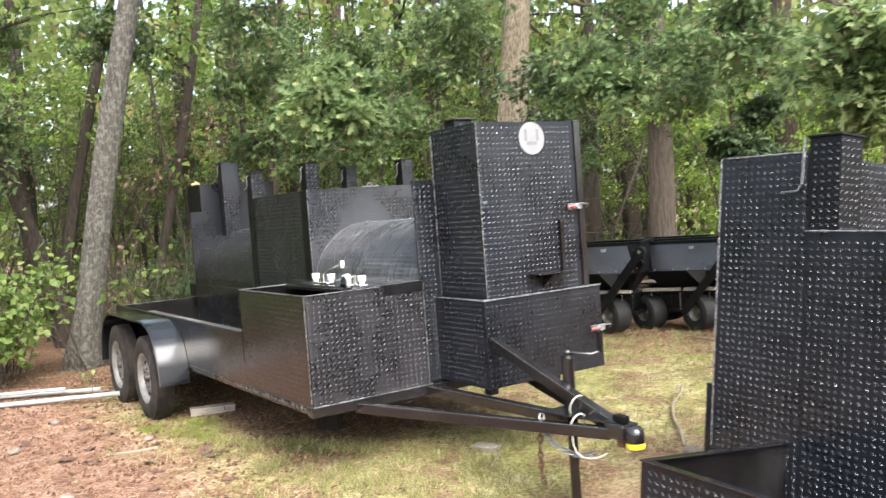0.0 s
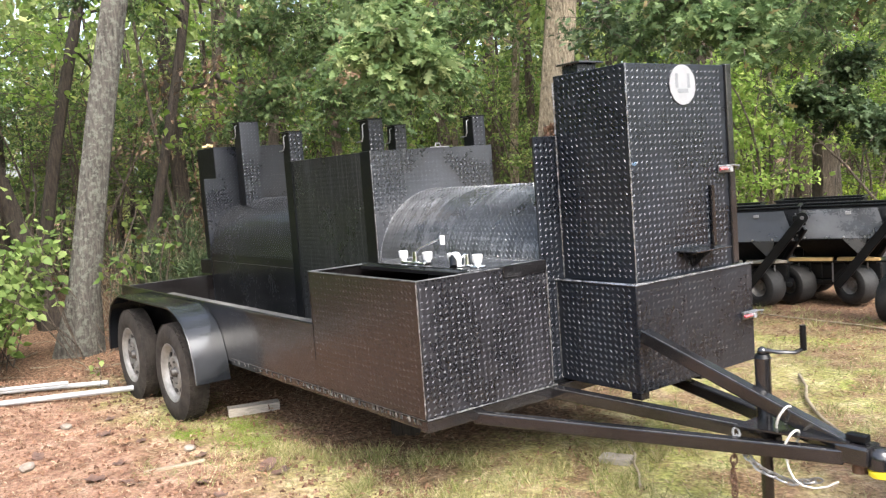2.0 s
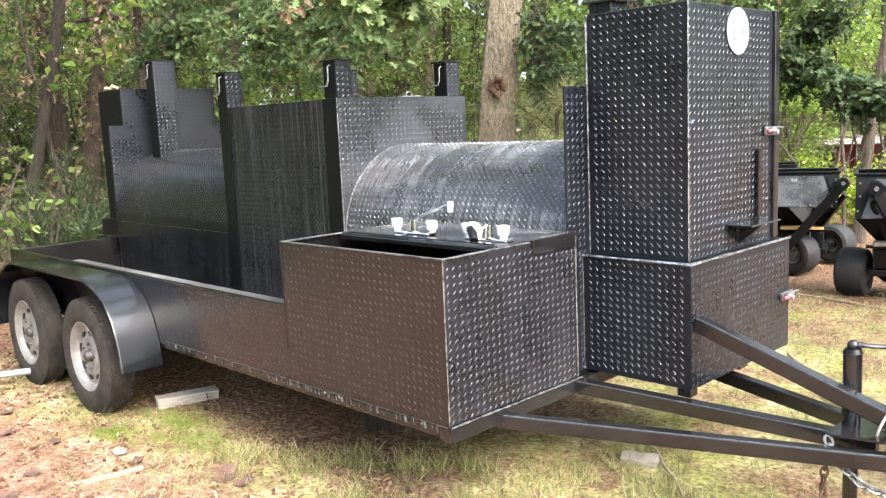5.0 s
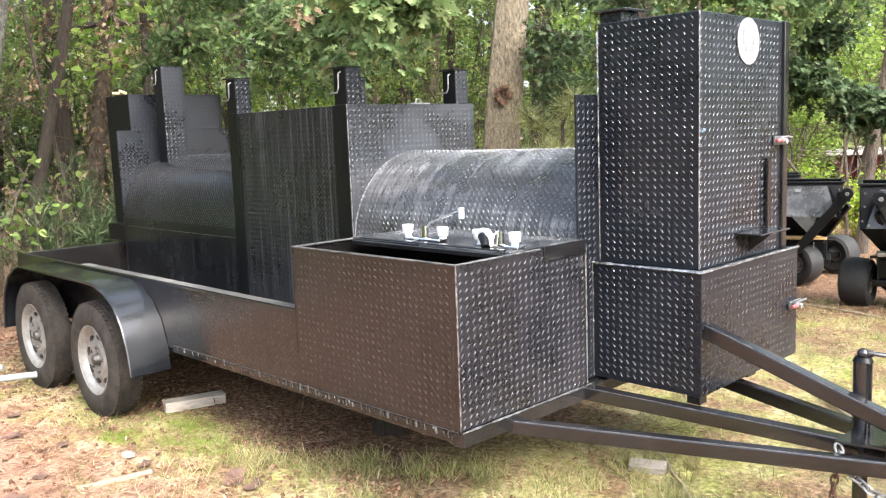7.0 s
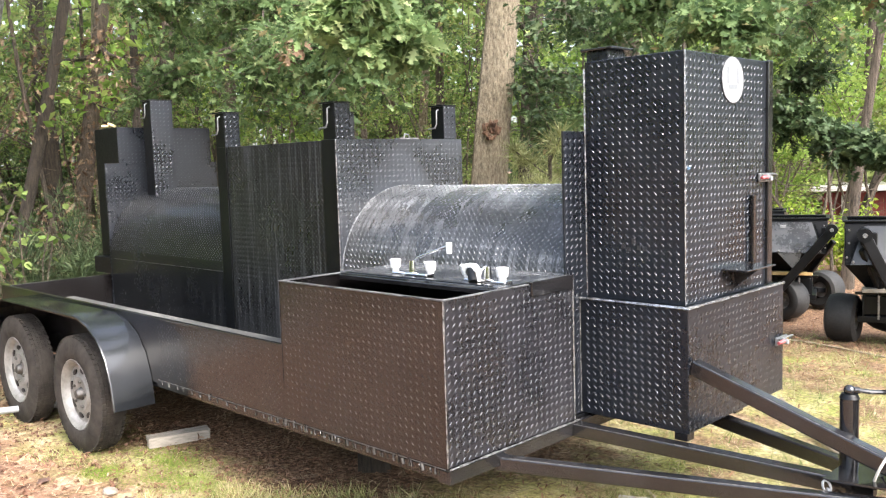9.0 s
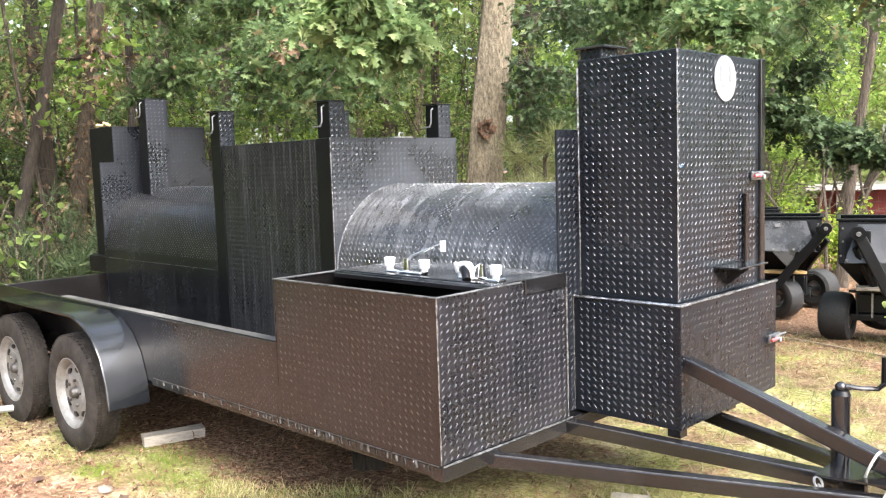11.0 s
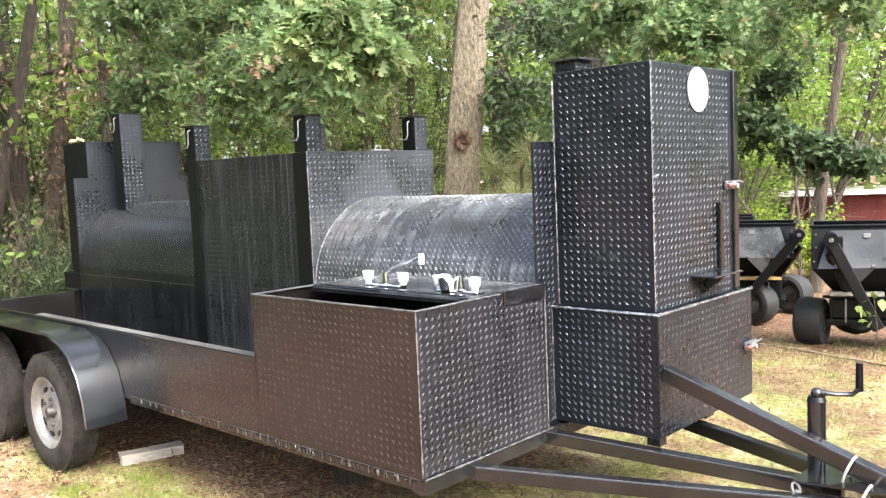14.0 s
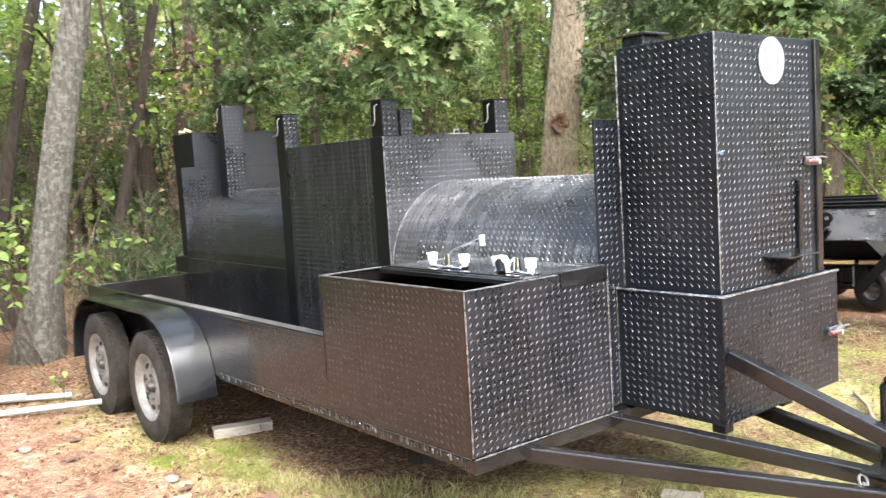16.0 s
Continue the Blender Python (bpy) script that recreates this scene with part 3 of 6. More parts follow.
for k in range(7):
    part("crossmember", box(-4.5 + k * 0.72, 0.064, 0.395, -4.46 + k * 0.72, 1.763, 0.449, 0.003), DARK, trailer)
part("front_rail", box(-0.055, -0.002, 0.392, 0.012, 1.83, 0.452, 0.004), TUBE, trailer)
part("weld_bead", bead([(0.014, 0.0, 0.455), (0.014, 0.82, 0.457)]), WELD, trailer)

# sink cabinet: an open box at the front corner
sink = part("sink_cabinet", box(-1.045, 0.0, 0.455, -1.033, 0.8, 1.092, 0.001), SHEET, trailer, "open black tread-plate sink cabinet")
part("side_wall", box(-1.045, -0.003, 0.455, 0.0, 0.006, 1.095, 0.001), SHEET, sink)
part("front_wall", box(-0.012, 0.007, 0.457, 0.0, 0.80, 1.095, 0.001), PLATE_SHEEN_DUST, sink)
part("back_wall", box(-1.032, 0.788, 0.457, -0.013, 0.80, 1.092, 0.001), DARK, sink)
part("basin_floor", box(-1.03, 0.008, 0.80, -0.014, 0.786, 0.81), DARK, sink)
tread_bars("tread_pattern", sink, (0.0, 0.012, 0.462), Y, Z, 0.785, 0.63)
tread_bars("tread_pattern", sink, (-1.04, -0.003, 0.462), X, Z, 1.03, 0.625, lit_as=TREAD_DULL, high=0.0014)
tread_bars("tread_pattern", side, (-2.26, -0.0002, 0.465), X, Z, 1.2, 0.315, lit_as=TREAD_DULL, high=0.0012)
part("rim", box(-1.05, -0.006, 1.0955, 0.004, 0.011, 1.101, 0.0015), BARE_EDGE, sink, "bright worn plate edge")
part("rim", box(-0.014, 0.012, 1.0955, 0.004, 0.50, 1.101, 0.0015), BARE_EDGE, sink, "bright worn plate edge")
part("rim", box(-1.05, 0.012, 1.0955, -1.022, 0.80, 1.101, 0.0015), BARE_EDGE, sink, "bright worn plate edge")
part("weld_bead", bead([(0.003, -0.003, 0.46), (0.003, -0.003, 1.095)], 0.0035), WELD, sink)
part("weld_bead", bead([(0.004, 0.802, 0.46), (0.004, 0.802, 1.09)], 0.004), WELD, sink)
part("weld_bead", bead([(-1.047, -0.004, 0.60), (-1.047, -0.004, 1.09)], 0.002), TUBE, sink)



def disc_patch(cx, cy, z, rx, ry):
    """A thin ragged film lying flat."""
    bm = bmesh.new()
    rim_ = []
    for k in range(18):
        a = 2 * math.pi * k / 18
        q = random.uniform(0.65, 1.1)
        rim_.append((cx + rx * q * math.cos(a), cy + ry * q * math.sin(a)))
    low_ = [bm.verts.new((px, py, z)) for px, py in rim_]
    up_ = [bm.verts.new((px, py, z + 0.0004)) for px, py in rim_]
    bm.faces.new(up_)
    for k in range(18):
        bm.faces.new((low_[k], low_[(k + 1) % 18], up_[(k + 1) % 18], up_[k]))
    return bm


deck = part("sink_deck", box(-1.0, 0.315, 1.085, -0.006, 0.80, 1.108, 0.003), DECK, trailer, "black lift-up sink deck lid")
part("edge_strip", box(-0.985, 0.295, 1.078, -0.02, 0.313, 1.10, 0.003), TUBE, deck)
part("edge_strip", box(-0.95, 0.314, 1.1085, -0.05, 0.345, 1.114, 0.002), TUBE, deck)
for k in range(9):
    xd = -0.95 + 0.105 * k
    part("water_mark", disc_patch(xd + random.uniform(-0.03, 0.03), 0.36 + random.choice((0.0, 0.33, 0.37)) + random.uniform(0, 0.03), 1.1086, random.uniform(0.025, 0.06), random.uniform(0.008, 0.018)), WATER_MARK, deck, "dried white water mark")
part("side_flap", box(-0.004, 0.515, 1.045, 0.008, 0.80, 1.107, 0.003), TUBE, deck)


def faucet(x, y, z, knobs, spout_to):
    """A two-handle tap with a swinging spout."""
    tap = part("faucet", box(x - 0.115, y - 0.028, z, x + 0.115, y + 0.028, z + 0.014, 0.006), CHROME, trailer, "small chrome tap with white handles")
    for kx, tilt in knobs:
        bm = bmesh.new()
        p = Vector((x + kx, y, z + 0.014))
        add_rod(bm, p, p + Vector((0, 0, 0.014)), 0.016, 0.016, 16)
        add_rod(bm, p + Vector((0, 0, 0.014)), p + Vector((tilt, 0, 0.049)), 0.023, 0.0265, 18)
        add_rod(bm, p + Vector((tilt, 0, 0.049)), p + Vector((tilt, 0, 0.053)), 0.0265, 0.022, 18)
        part("handle", bm, WHITE, tap, "white plastic handle", smooth=True)
    part("neck", rod((x, y, z + 0.01), (x, y, z + 0.066), 0.018, 0.014, 16), CHROME, tap, smooth=True)
    part("spout", tube([(x, y, z + 0.05), Vector((x, y, z + 0.07)).lerp(Vector(spout_to), 0.15), Vector(spout_to)], 0.0065, 10), CHROME, tap, smooth=True)
    tip = Vector(spout_to)
    part("spout_tip", rod(tip + Vector((0, 0, 0.012)), tip - Vector((0, 0, 0.035)), 0.014, 0.013, 14), WHITE, tap, smooth=True)
    return tap


faucet(-0.60, 0.415, 1.108, ((-0.115, 0), (0.115, 0)), (-0.42, 0.47, 1.245))
tap = faucet(-0.145, 0.415, 1.108, ((-0.115, -0.01), (0.08, 0)), (-0.17, 0.38, 1.15))
part("sprayer", tube([(-0.27, 0.42, 1.145), (-0.235, 0.405, 1.166), (-0.19, 0.385, 1.168), (-0.16, 0.37, 1.15)], 0.019, 12), WHITE, tap, "white hand sprayer", smooth=True)
part("hose_end", tube([(-0.2, 0.365, 1.155), (-0.17, 0.345, 1.145), (-0.15, 0.33, 1.118)], 0.019, 10), DARK, tap, smooth=True)

# upright cabinet on its firebox
fire = part("firebox", box(-0.03, 0.905, 0.465, 0.498, 1.82, 0.985, 0.003), PLATE, trailer, "black tread-plate firebox")
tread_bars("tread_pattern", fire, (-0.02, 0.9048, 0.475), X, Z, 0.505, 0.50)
tread_bars("tread_pattern", fire, (0.4982, 0.915, 0.475), Y, Z, 0.89, 0.50, lit_as=TREAD_DULL)
part("weld_bead", bead([(-0.03, 0.902, 0.988), (0.50, 0.902, 0.988), (0.50, 1.82, 0.988)], 0.007), WELD, fire)
part("weld_bead", bead([(-0.033, 0.902, 0.47), (-0.033, 0.902, 0.985)], 0.004), WELD, fire)

tower = part("upright_cabinet", box(-0.03, 0.962, 0.986, 0.455, 1.715, 2.03, 0.003), PLATE, trailer, "tall black tread-plate smoker cabinet")
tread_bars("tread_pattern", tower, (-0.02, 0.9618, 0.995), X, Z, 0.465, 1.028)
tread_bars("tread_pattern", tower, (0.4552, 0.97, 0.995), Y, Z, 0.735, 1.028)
part("door_edge", box(0.40, 1.716, 0.99, 0.468, 1.762, 2.035, 0.004), TUBE, tower, "plain black door edge")
part("weld_bead", bead([(0.457, 0.96, 0.99), (0.457, 0.96, 2.03)], 0.0035), WELD, tower)
part("weld_bead", bead([(-0.033, 0.96, 0.99), (-0.033, 0.96, 2.0)], 0.0045), WELD, tower)
part("emblem", rod((0.457, 1.373, 1.928), (0.461, 1.373, 1.928), 0.099, 0.099, 48), DECAL, tower, "round white emblem")
for dy, dz, w, h in ((-0.045, 0.02, 0.022, 0.07), (0.045, 0.02, 0.022, 0.07), (0.0, -0.03, 0.08, 0.02)):
    part("emblem_print", box(0.4612, 1.373 + dy - w / 2, 1.928 + dz - h / 2, 0.4618, 1.373 + dy + w / 2, 1.928 + dz + h / 2), FADED, tower)
shelf = part("door_shelf", box(0.458, 1.27, 1.10, 0.575, 1.555, 1.108, 0.002), TUBE, tower)
part("gusset", extrude_profile([(0.458, 1.099), (0.57, 1.099), (0.458, 1.01)], "y", 1.385, 1.392), TUBE, shelf)
part("draw_bar", box(0.459, 1.545, 1.11, 0.475, 1.572, 1.42, 0.003), TUBE, tower)


def latch(x, y, z, owner):
    """A toggle clamp with a red grip."""
    t = part("toggle_latch", box(x, y - 0.03, z - 0.02, x + 0.012, y + 0.09, z + 0.02, 0.003), STEEL, owner, "steel toggle clamp with red grip")
    part("grip", tube([(x + 0.03, y - 0.05, z), (x + 0.034, y - 0.025, z + 0.002), (x + 0.03, y + 0.01, z)], 0.008, 10), RED, t, smooth=True)
    part("hook", tube([(x + 0.022, y + 0.01, z + 0.012), (x + 0.028, y + 0.07, z + 0.016), (x + 0.02, y + 0.13, z + 0.01), (x + 0.006, y + 0.13, z - 0.01)], 0.005, 8), STEEL, t)
    part("arm", box(x + 0.012, y - 0.01, z - 0.012, x + 0.03, y + 0.05, z + 0.014, 0.003), STEEL, t)
    part("pale_pad", rod((x + 0.03, y + 0.03, z - 0.004), (x + 0.042, y + 0.03, z - 0.004), 0.012, 0.012, 12), DECAL, t)
    return t


latch(0.457, 1.655, 1.495, tower)
latch(0.501, 1.745, 0.715, fire)
stack = part("exhaust_stack", box(-0.15, 1.15, 1.75, -0.034, 1.29, 2.10, 0.002), PLATE, tower)
tread_bars("tread_pattern", stack, (-0.0338, 1.154, 2.034), Y, Z, 0.132, 0.064, lit_as=TREAD_SOFT)
part("stack_cap", box(-0.172, 1.13, 2.101, 0.003, 1.31, 2.112, 0.003), TUBE, stack)
for k in range(5):
    px, pz = 0.15 + 0.026 * k, 1.215 + random.uniform(-0.02, 0.02)
    part("chalk_smudge", box(px, 0.9607, pz, px + 0.02, 0.9612, pz + random.uniform(0.012, 0.03), 0), PLATE_SHEEN_DUST, tower)
part("paint_dab", rod((0.4565, 0.99, 1.555), (0.459, 0.99, 1.553), 0.013, 0.011, 7), BLUE_DAB, tower)

# front barrel between two end plates
R = 0.5
CY, CZ = 1.325, 0.985


def barrel(name, x0, x1, label, material, streaks):
    """A half-round barrel lid on a straight-sided base."""
    arc = [(CY - R * math.cos(a), CZ + R * math.sin(a)) for a in (math.pi * k / 40 for k in range(41))]
    base = [(CY - R, 0.463)] + arc + [(CY + R, 0.463)]
    b_ = part(name, extrude_profile(base, "x", x0, x1), material, trailer, label, smooth=True)

    def curve(u, v):
        a = v / R + 0.02
        P = np.stack([x0 + u, CY - (R + 0.0002) * np.cos(a), CZ + (R + 0.0002) * np.sin(a)], 1)
        U = np.tile([1.0, 0, 0], (len(u), 1))
        V = np.stack([0 * a, np.sin(a), np.cos(a)], 1)
        return P, U, V
    tread_bars("tread_pattern", b_, None, None, None, x1 - x0 - 0.01, R * 2.1, curve=curve, material=TREAD_FAINT if streaks else TREAD_MID, high=0.0012 if streaks else 0.0014)
    part("lid_seam", bead([(x0 + 0.05, CY - R, 0.93), (x1 - 0.03, CY - R, 0.93)], 0.0018), WELD_DULL, b_)
    return b_


b_front = barrel("front_barrel", -1.62, -0.045, "weathered black tread-plate barrel smoker", BARREL, 0)
part("barrel_edge", bead([(-1.622, CY - R * math.cos(a), CZ + R * math.sin(a)) for a in (math.pi * k / 40 for k in range(24))], 0.005), WELD, b_front)
part("back_ledge", box(-1.03, 0.802, 1.0, -0.05, 0.824, 1.09, 0.003), DARK, b_front)
endp = part("end_plate", box(-0.044, 0.80, 0.463, -0.032, 1.82, 1.728, 0.002), PLATE, trailer)
tread_bars("tread_pattern", endp, (-0.0318, 0.806, 0.47), Y, Z, 0.15, 1.25)

# middle box with two stacks on its near corners
mid = part("middle_box", box(-2.88, 0.815, 0.463, -1.632, 1.84, 1.762, 0.003), STREAKED, trailer, "tall black box stained by run-off streaks")
tread_bars("tread_pattern", mid, (-2.765, 0.8148, 0.47), X, Z, 1.0, 1.285, material=TREAD_FAINT, high=0.0014)
part("front_plate", box(-1.631, 0.815, 0.463, -1.624, 1.845, 1.765, 0.001), PLATE_SKYLIT, mid)
tread_bars("tread_pattern", mid, (-1.6238, 0.825, 0.95), Y, Z, 1.01, 0.81, lit_as=TREAD_SOFT, rest=TREAD_FAINT, keep=lambda u, v: ((u + 0.825 - CY) ** 2 + (v + 0.95 - CZ) ** 2) > (R + 0.012) ** 2)
part("corner_duct", box(-2.885, 0.806, 0.47, -2.775, 0.814, 1.764, 0.002), DARK, mid)
part("corner_duct", box(-1.745, 0.806, 0.47, -1.624, 0.814, 1.764, 0.002), DARK, mid)
part("weld_bead", bead([(-1.622, 0.812, 1.0), (-1.622, 0.812, 1.765)], 0.003), WELD, mid)
part("top_hasp", box(-1.66, 1.30, 1.764, -1.62, 1.46, 1.772, 0.002), STEEL, mid)
part("hasp_staple", tube([(-1.65, 1.36, 1.77), (-1.65, 1.37, 1.795), (-1.65, 1.40, 1.795), (-1.65, 1.41, 1.77)], 0.005, 8), STEEL, mid)


def smokestack(x, y, z0, z1, w, d, handle_side=-1):
    """A square stack, open at the top, with a flat cap and a bent damper rod."""
    # Sides blacker than the front plate: their shade put into the colour
    s = part("smokestack", box(x - w, y, z0, x, y + d, z1, 0.002), DARK, trailer)
    tread_bars("tread_pattern", s, (x + 0.0027, y + 0.004, z0 + 0.003), Y, Z, d - 0.006, z1 - z0 - 0.004, lit_as=TREAD_SOFT)
    part("front_plate", box(x + 0.0003, y + 0.001, z0 + 0.002, x + 0.0026, y + d - 0.001, z1 - 0.001), PLATE, s)
    part("cap", box(x - w - 0.016, y - 0.012, z1 + 0.0005, x + 0.006, y + d + 0.006, z1 + 0.009, 0.002), DARK, s)
    hx = x - w * 0.35
    part("damper_rod", tube([(hx, y - 0.004, z1 - 0.02), (hx, y - 0.022, z1 - 0.03), (hx, y - 0.024, z1 - 0.11), (hx - 0.01, y - 0.028, z1 - 0.135), (hx - 0.07, y - 0.03, z1 - 0.14)], 0.005, 7), STEEL, s)
    return s


smokestack(-1.63, 0.82, 1.766, 1.968, 0.11, 0.11)
smokestack(-1.63, 1.69, 1.766, 1.972, 0.11, 0.11)
smokestack(-2.66, 1.70, 1.764, 2.0, 0.11, 0.11)
smokestack(-2.79, 0.815, 1.764, 1.985, 0.11, 0.115)

# rear barrel, its end plate and the rear upright
barrel("rear_barrel", -4.64, -2.887, "black barrel smoker dulled by run-off", STAINED, 1)
rear_plate = part("end_plate", box(-4.662, 0.822, 0.463, -4.642, 1.84, 1.70, 0.002), PLATE, trailer)
tread_bars("tread_pattern", rear_plate, (-4.6418, 0.828, 0.6), Y, Z, 1.0, 1.095, lit_as=TREAD_FAINT, rest=TREAD_FAINT, keep=lambda u, v: ((u + 0.828 - CY) ** 2 + (v + 0.6 - CZ) ** 2) > (R + 0.012) ** 2)
# Side shade put into the black body; a lighter plate covers the front
rear_box = part("rear_upright", box(-5.09, 0.95, 0.92, -4.664, 1.80, 1.995, 0.003), DARK, trailer, "plain black rear upright smoker")
tread_bars("tread_pattern", rear_box, (-4.6608, 0.958, 1.705), Y, Z, 0.83, 0.285, lit_as=TREAD_FAINT)
part("front_plate", box(-4.6635, 0.952, 1.702, -4.661, 1.798, 1.993, 0.0005), PLATE, rear_box)
part("scrap_cord", tube([(-5.05, 1.0, 2.0), (-4.97, 0.97, 2.02), (-4.9, 1.0, 2.015), (-4.82, 0.96, 2.03), (-4.76, 0.98, 2.01)], 0.012, 7), CLOTH, rear_box)
part("rear_step", box(-5.15, 0.90, 0.78, -4.75, 1.80, 0.915, 0.003), DARK, trailer)
smokestack(-4.36, 1.10, 1.40, 2.195, 0.13, 0.19)

# fenders and wheels
arc_f = [(-2.295, 0.30), (-2.315, 0.44), (-2.37, 0.58), (-2.46, 0.69), (-2.58, 0.755), (-2.72, 0.79), (-3.95, 0.79), (-4.09, 0.755), (-4.21, 0.69), (-4.30, 0.58), (-4.355, 0.44), (-4.375, 0.30)]
arc_f = [(px - 0.04, pz) for px, pz in arc_f]


def inset(points, t):
    c = Vector((-3.375, 0.25))
    return [tuple(Vector(p) + (c - Vector(p)).normalized() * t) for p in points]


for y0, y1 in ((-0.238, -0.003), (1.833, 2.068)):
    f = part("fender", extrude_profile(arc_f + inset(arc_f, 0.006)[::-1], "y", y0, y1), FENDER, trailer, "rounded black tandem fender", smooth=True)
    lip = y0 if y0 < 0 else y1
    part("rolled_lip", tube([(px, lip, pz) for px, pz in inset(arc_f, 0.008)], 0.009, 8), FENDER, f, smooth=True)

AX = (-2.91, -3.93)


def wheel():
    w = part("wheel", lathe([(0.0, -0.05), (0.045, -0.052), (0.055, -0.06), (0.1, -0.062), (0.118, -0.048), (0.15, -0.042), (0.168, -0.046), (0.176, -0.068), (0.188, -0.088), (0.203, -0.096), (0.208, -0.09), (0.19, -0.07), (0.188, 0.08)], 56), RIM, trailer, "pale galvanised wheel with worn tyre", smooth=True)
    w.parent = None
    part("tyre", lathe([(0.196, -0.082), (0.212, -0.098), (0.245, -0.108), (0.285, -0.106), (0.312, -0.094), (0.331, -0.08), (0.337, -0.05), (0.339, 0.0), (0.337, 0.05), (0.331, 0.08), (0.30, 0.10), (0.25, 0.106), (0.2, 0.085)], 64), RUBBER, w, "worn black rubber tyre", smooth=True)
    bm = bmesh.new()
    for ring, y in enumerate((-0.074, -0.045, -0.015, 0.015, 0.045, 0.074)):
        n = 58
        for k in range(n):
            a = 2 * math.pi * (k + 0.5 * (ring % 2)) / n
            m = Matrix.Rotation(a, 4, "Y") @ Matrix.Translation((0, y, 0.3385 - abs(y) * 0.05)) @ Matrix.Rotation(radians(7 if ring % 2 else -7), 4, "Z")
            add_box(bm, -0.0128, -0.0105, -0.006, 0.0128, 0.0105, 0.0042, 0, m)
    tb = part("tyre_tread", bm, RUBBER, w)
    tagged(tb, kind="stuff")
    part("hub_cap", lathe([(0.0, -0.094), (0.022, -0.092), (0.028, -0.084), (0.031, -0.066), (0.04, -0.05)], 24), HUB, w, "greasy steel hub cap", smooth=True)
    for k in range(5):
        a = 2 * math.pi * k / 5 + 0.3
        p = Vector((0.075 * math.cos(a), -0.058, 0.075 * math.sin(a)))
        part("lug_nut", rod(p, p + Vector((0, -0.018, 0)), 0.011, 0.008, 6), HUB, w)
    # Black discs on the dish stand in for the shade inside open slots
    for k in range(8):
        a = 2 * math.pi * k / 8
        m = Matrix.Rotation(a, 4, "Y") @ Matrix.Translation((0.136, -0.047, 0)) @ Matrix.Diagonal((0.5, 1, 0.95, 1))
        bm = bmesh.new()
        vs = add_rod(bm, (0, -0.006, 0), (0, 0.004, 0), 0.028, 0.028, 18)
        bmesh.ops.transform(bm, matrix=m, verts=bm.verts[:])
        part("vent_slot", bm, DARK, w, "dark vent slot")
    return w


first = wheel()
first.parent = trailer
first.matrix_basis = pose(AX[0], -0.142, 0.301, 0, 12, 0) @ Matrix.Diagonal((1.045, 0.84, 1.045, 1))
for x, y, turn, spin in ((AX[1], -0.142, 0, 40), (AX[0], 1.965, 180, 0), (AX[1], 1.965, 180, 25)):
    copy_thing(first, pose(x, y, 0.301, 0, spin, turn) @ Matrix.Diagonal((1.045, 0.84, 1.045, 1)))
for x in AX:
    part("axle", rod((x, -0.05, 0.335), (x, 1.88, 0.335), 0.03), DARK, trailer)

# tongue, coupler and jack
HITCH = Vector((1.50, 0.915, 0.395))
part("tongue_beam", beam((-0.02, 0.30, 0.398), HITCH + Vector((0.0, -0.03, 0)), 0.05, 0.06), TUBE, trailer, "black square-tube tongue beam")
part("tongue_beam", beam((0.0, 1.53, 0.4), HITCH + Vector((0.0, 0.03, 0)), 0.05, 0.06), TUBE, trailer)
part("centre_beam", beam((-0.02, 0.80, 0.42), (1.22, 0.90, 0.41), 0.06, 0.06), TUBE, trailer)
part("upper_brace", beam((0.5, 0.942, 0.745), HITCH + Vector((0.03, 0, 0.02)), 0.055, 0.064), TUBE, trailer, "sloping black square-tube brace")
# Thin strips added along the tube edges to stand in for sky glints
for pa, pb, w_, h_ in (((-0.02, 0.30, 0.398), HITCH + Vector((0.0, -0.03, 0)), 0.05, 0.06), ((0.5, 0.942, 0.745), HITCH + Vector((0.03, 0, 0.02)), 0.055, 0.064), ((-0.02, 0.80, 0.42), (1.22, 0.90, 0.41), 0.06, 0.06)):
    pa, pb = Vector(pa), Vector(pb)
    along = (pb - pa).normalized()
    out = along.cross(Vector((0, 0, 1))).normalized()
    rise = out.cross(along)
    off = out * (w_ / 2 - 0.002) + rise * (h_ / 2 - 0.002)
    part("worn_edge", bead([pa + off + along * 0.03, pb + off - along * 0.06], 0.0022), WELD_DULL, trailer, "thin strip standing in for the glint on the tube edge")
part("support_leg", box(0.43, 0.91, 0.43, 0.49, 0.97, 0.466, 0.003), TUBE, trailer)
part("support_leg", box(0.40, 1.40, 0.43, 0.46, 1.48, 0.466, 0.003), TUBE, trailer)
part("hitch_plate", extrude_profile([(1.08, 0.79), (1.52, 0.87), (1.52, 0.96), (1.08, 1.04)], "z", 0.446, 0.454), TUBE, trailer)
cp = part("coupler", box(1.47, 0.86, 0.375, 1.60, 0.97, 0.45, 0.01), TUBE, trailer, "black coupler with ball socket")
part("ball_socket", lathe([(0.0, -0.042), (0.025, -0.04), (0.042, -0.025), (0.046, 0.0), (0.046, 0.035)], 24), TUBE, cp, "shiny ball socket", smooth=True)
cp.children[0].matrix_basis = pose(1.625, 0.915, 0.405, -90, 0, 0)
part("lock", lathe([(0.0, -0.016), (0.036, -0.016), (0.044, -0.01), (0.046, 0.01), (0.036, 0.016), (0.0, 0.016)], 24), YELLOW, cp, "yellow coupler lock", smooth=True)
cp.children[1].matrix_basis = pose(1.625, 0.915, 0.352, 90, 0, 0)
part("lever", box(1.50, 0.895, 0.452, 1.58, 0.935, 0.485, 0.006), DARK, cp)
part("lower_bracket", rod((1.545, 0.915, 0.376), (1.545, 0.915, 0.335), 0.03), RUST, cp)

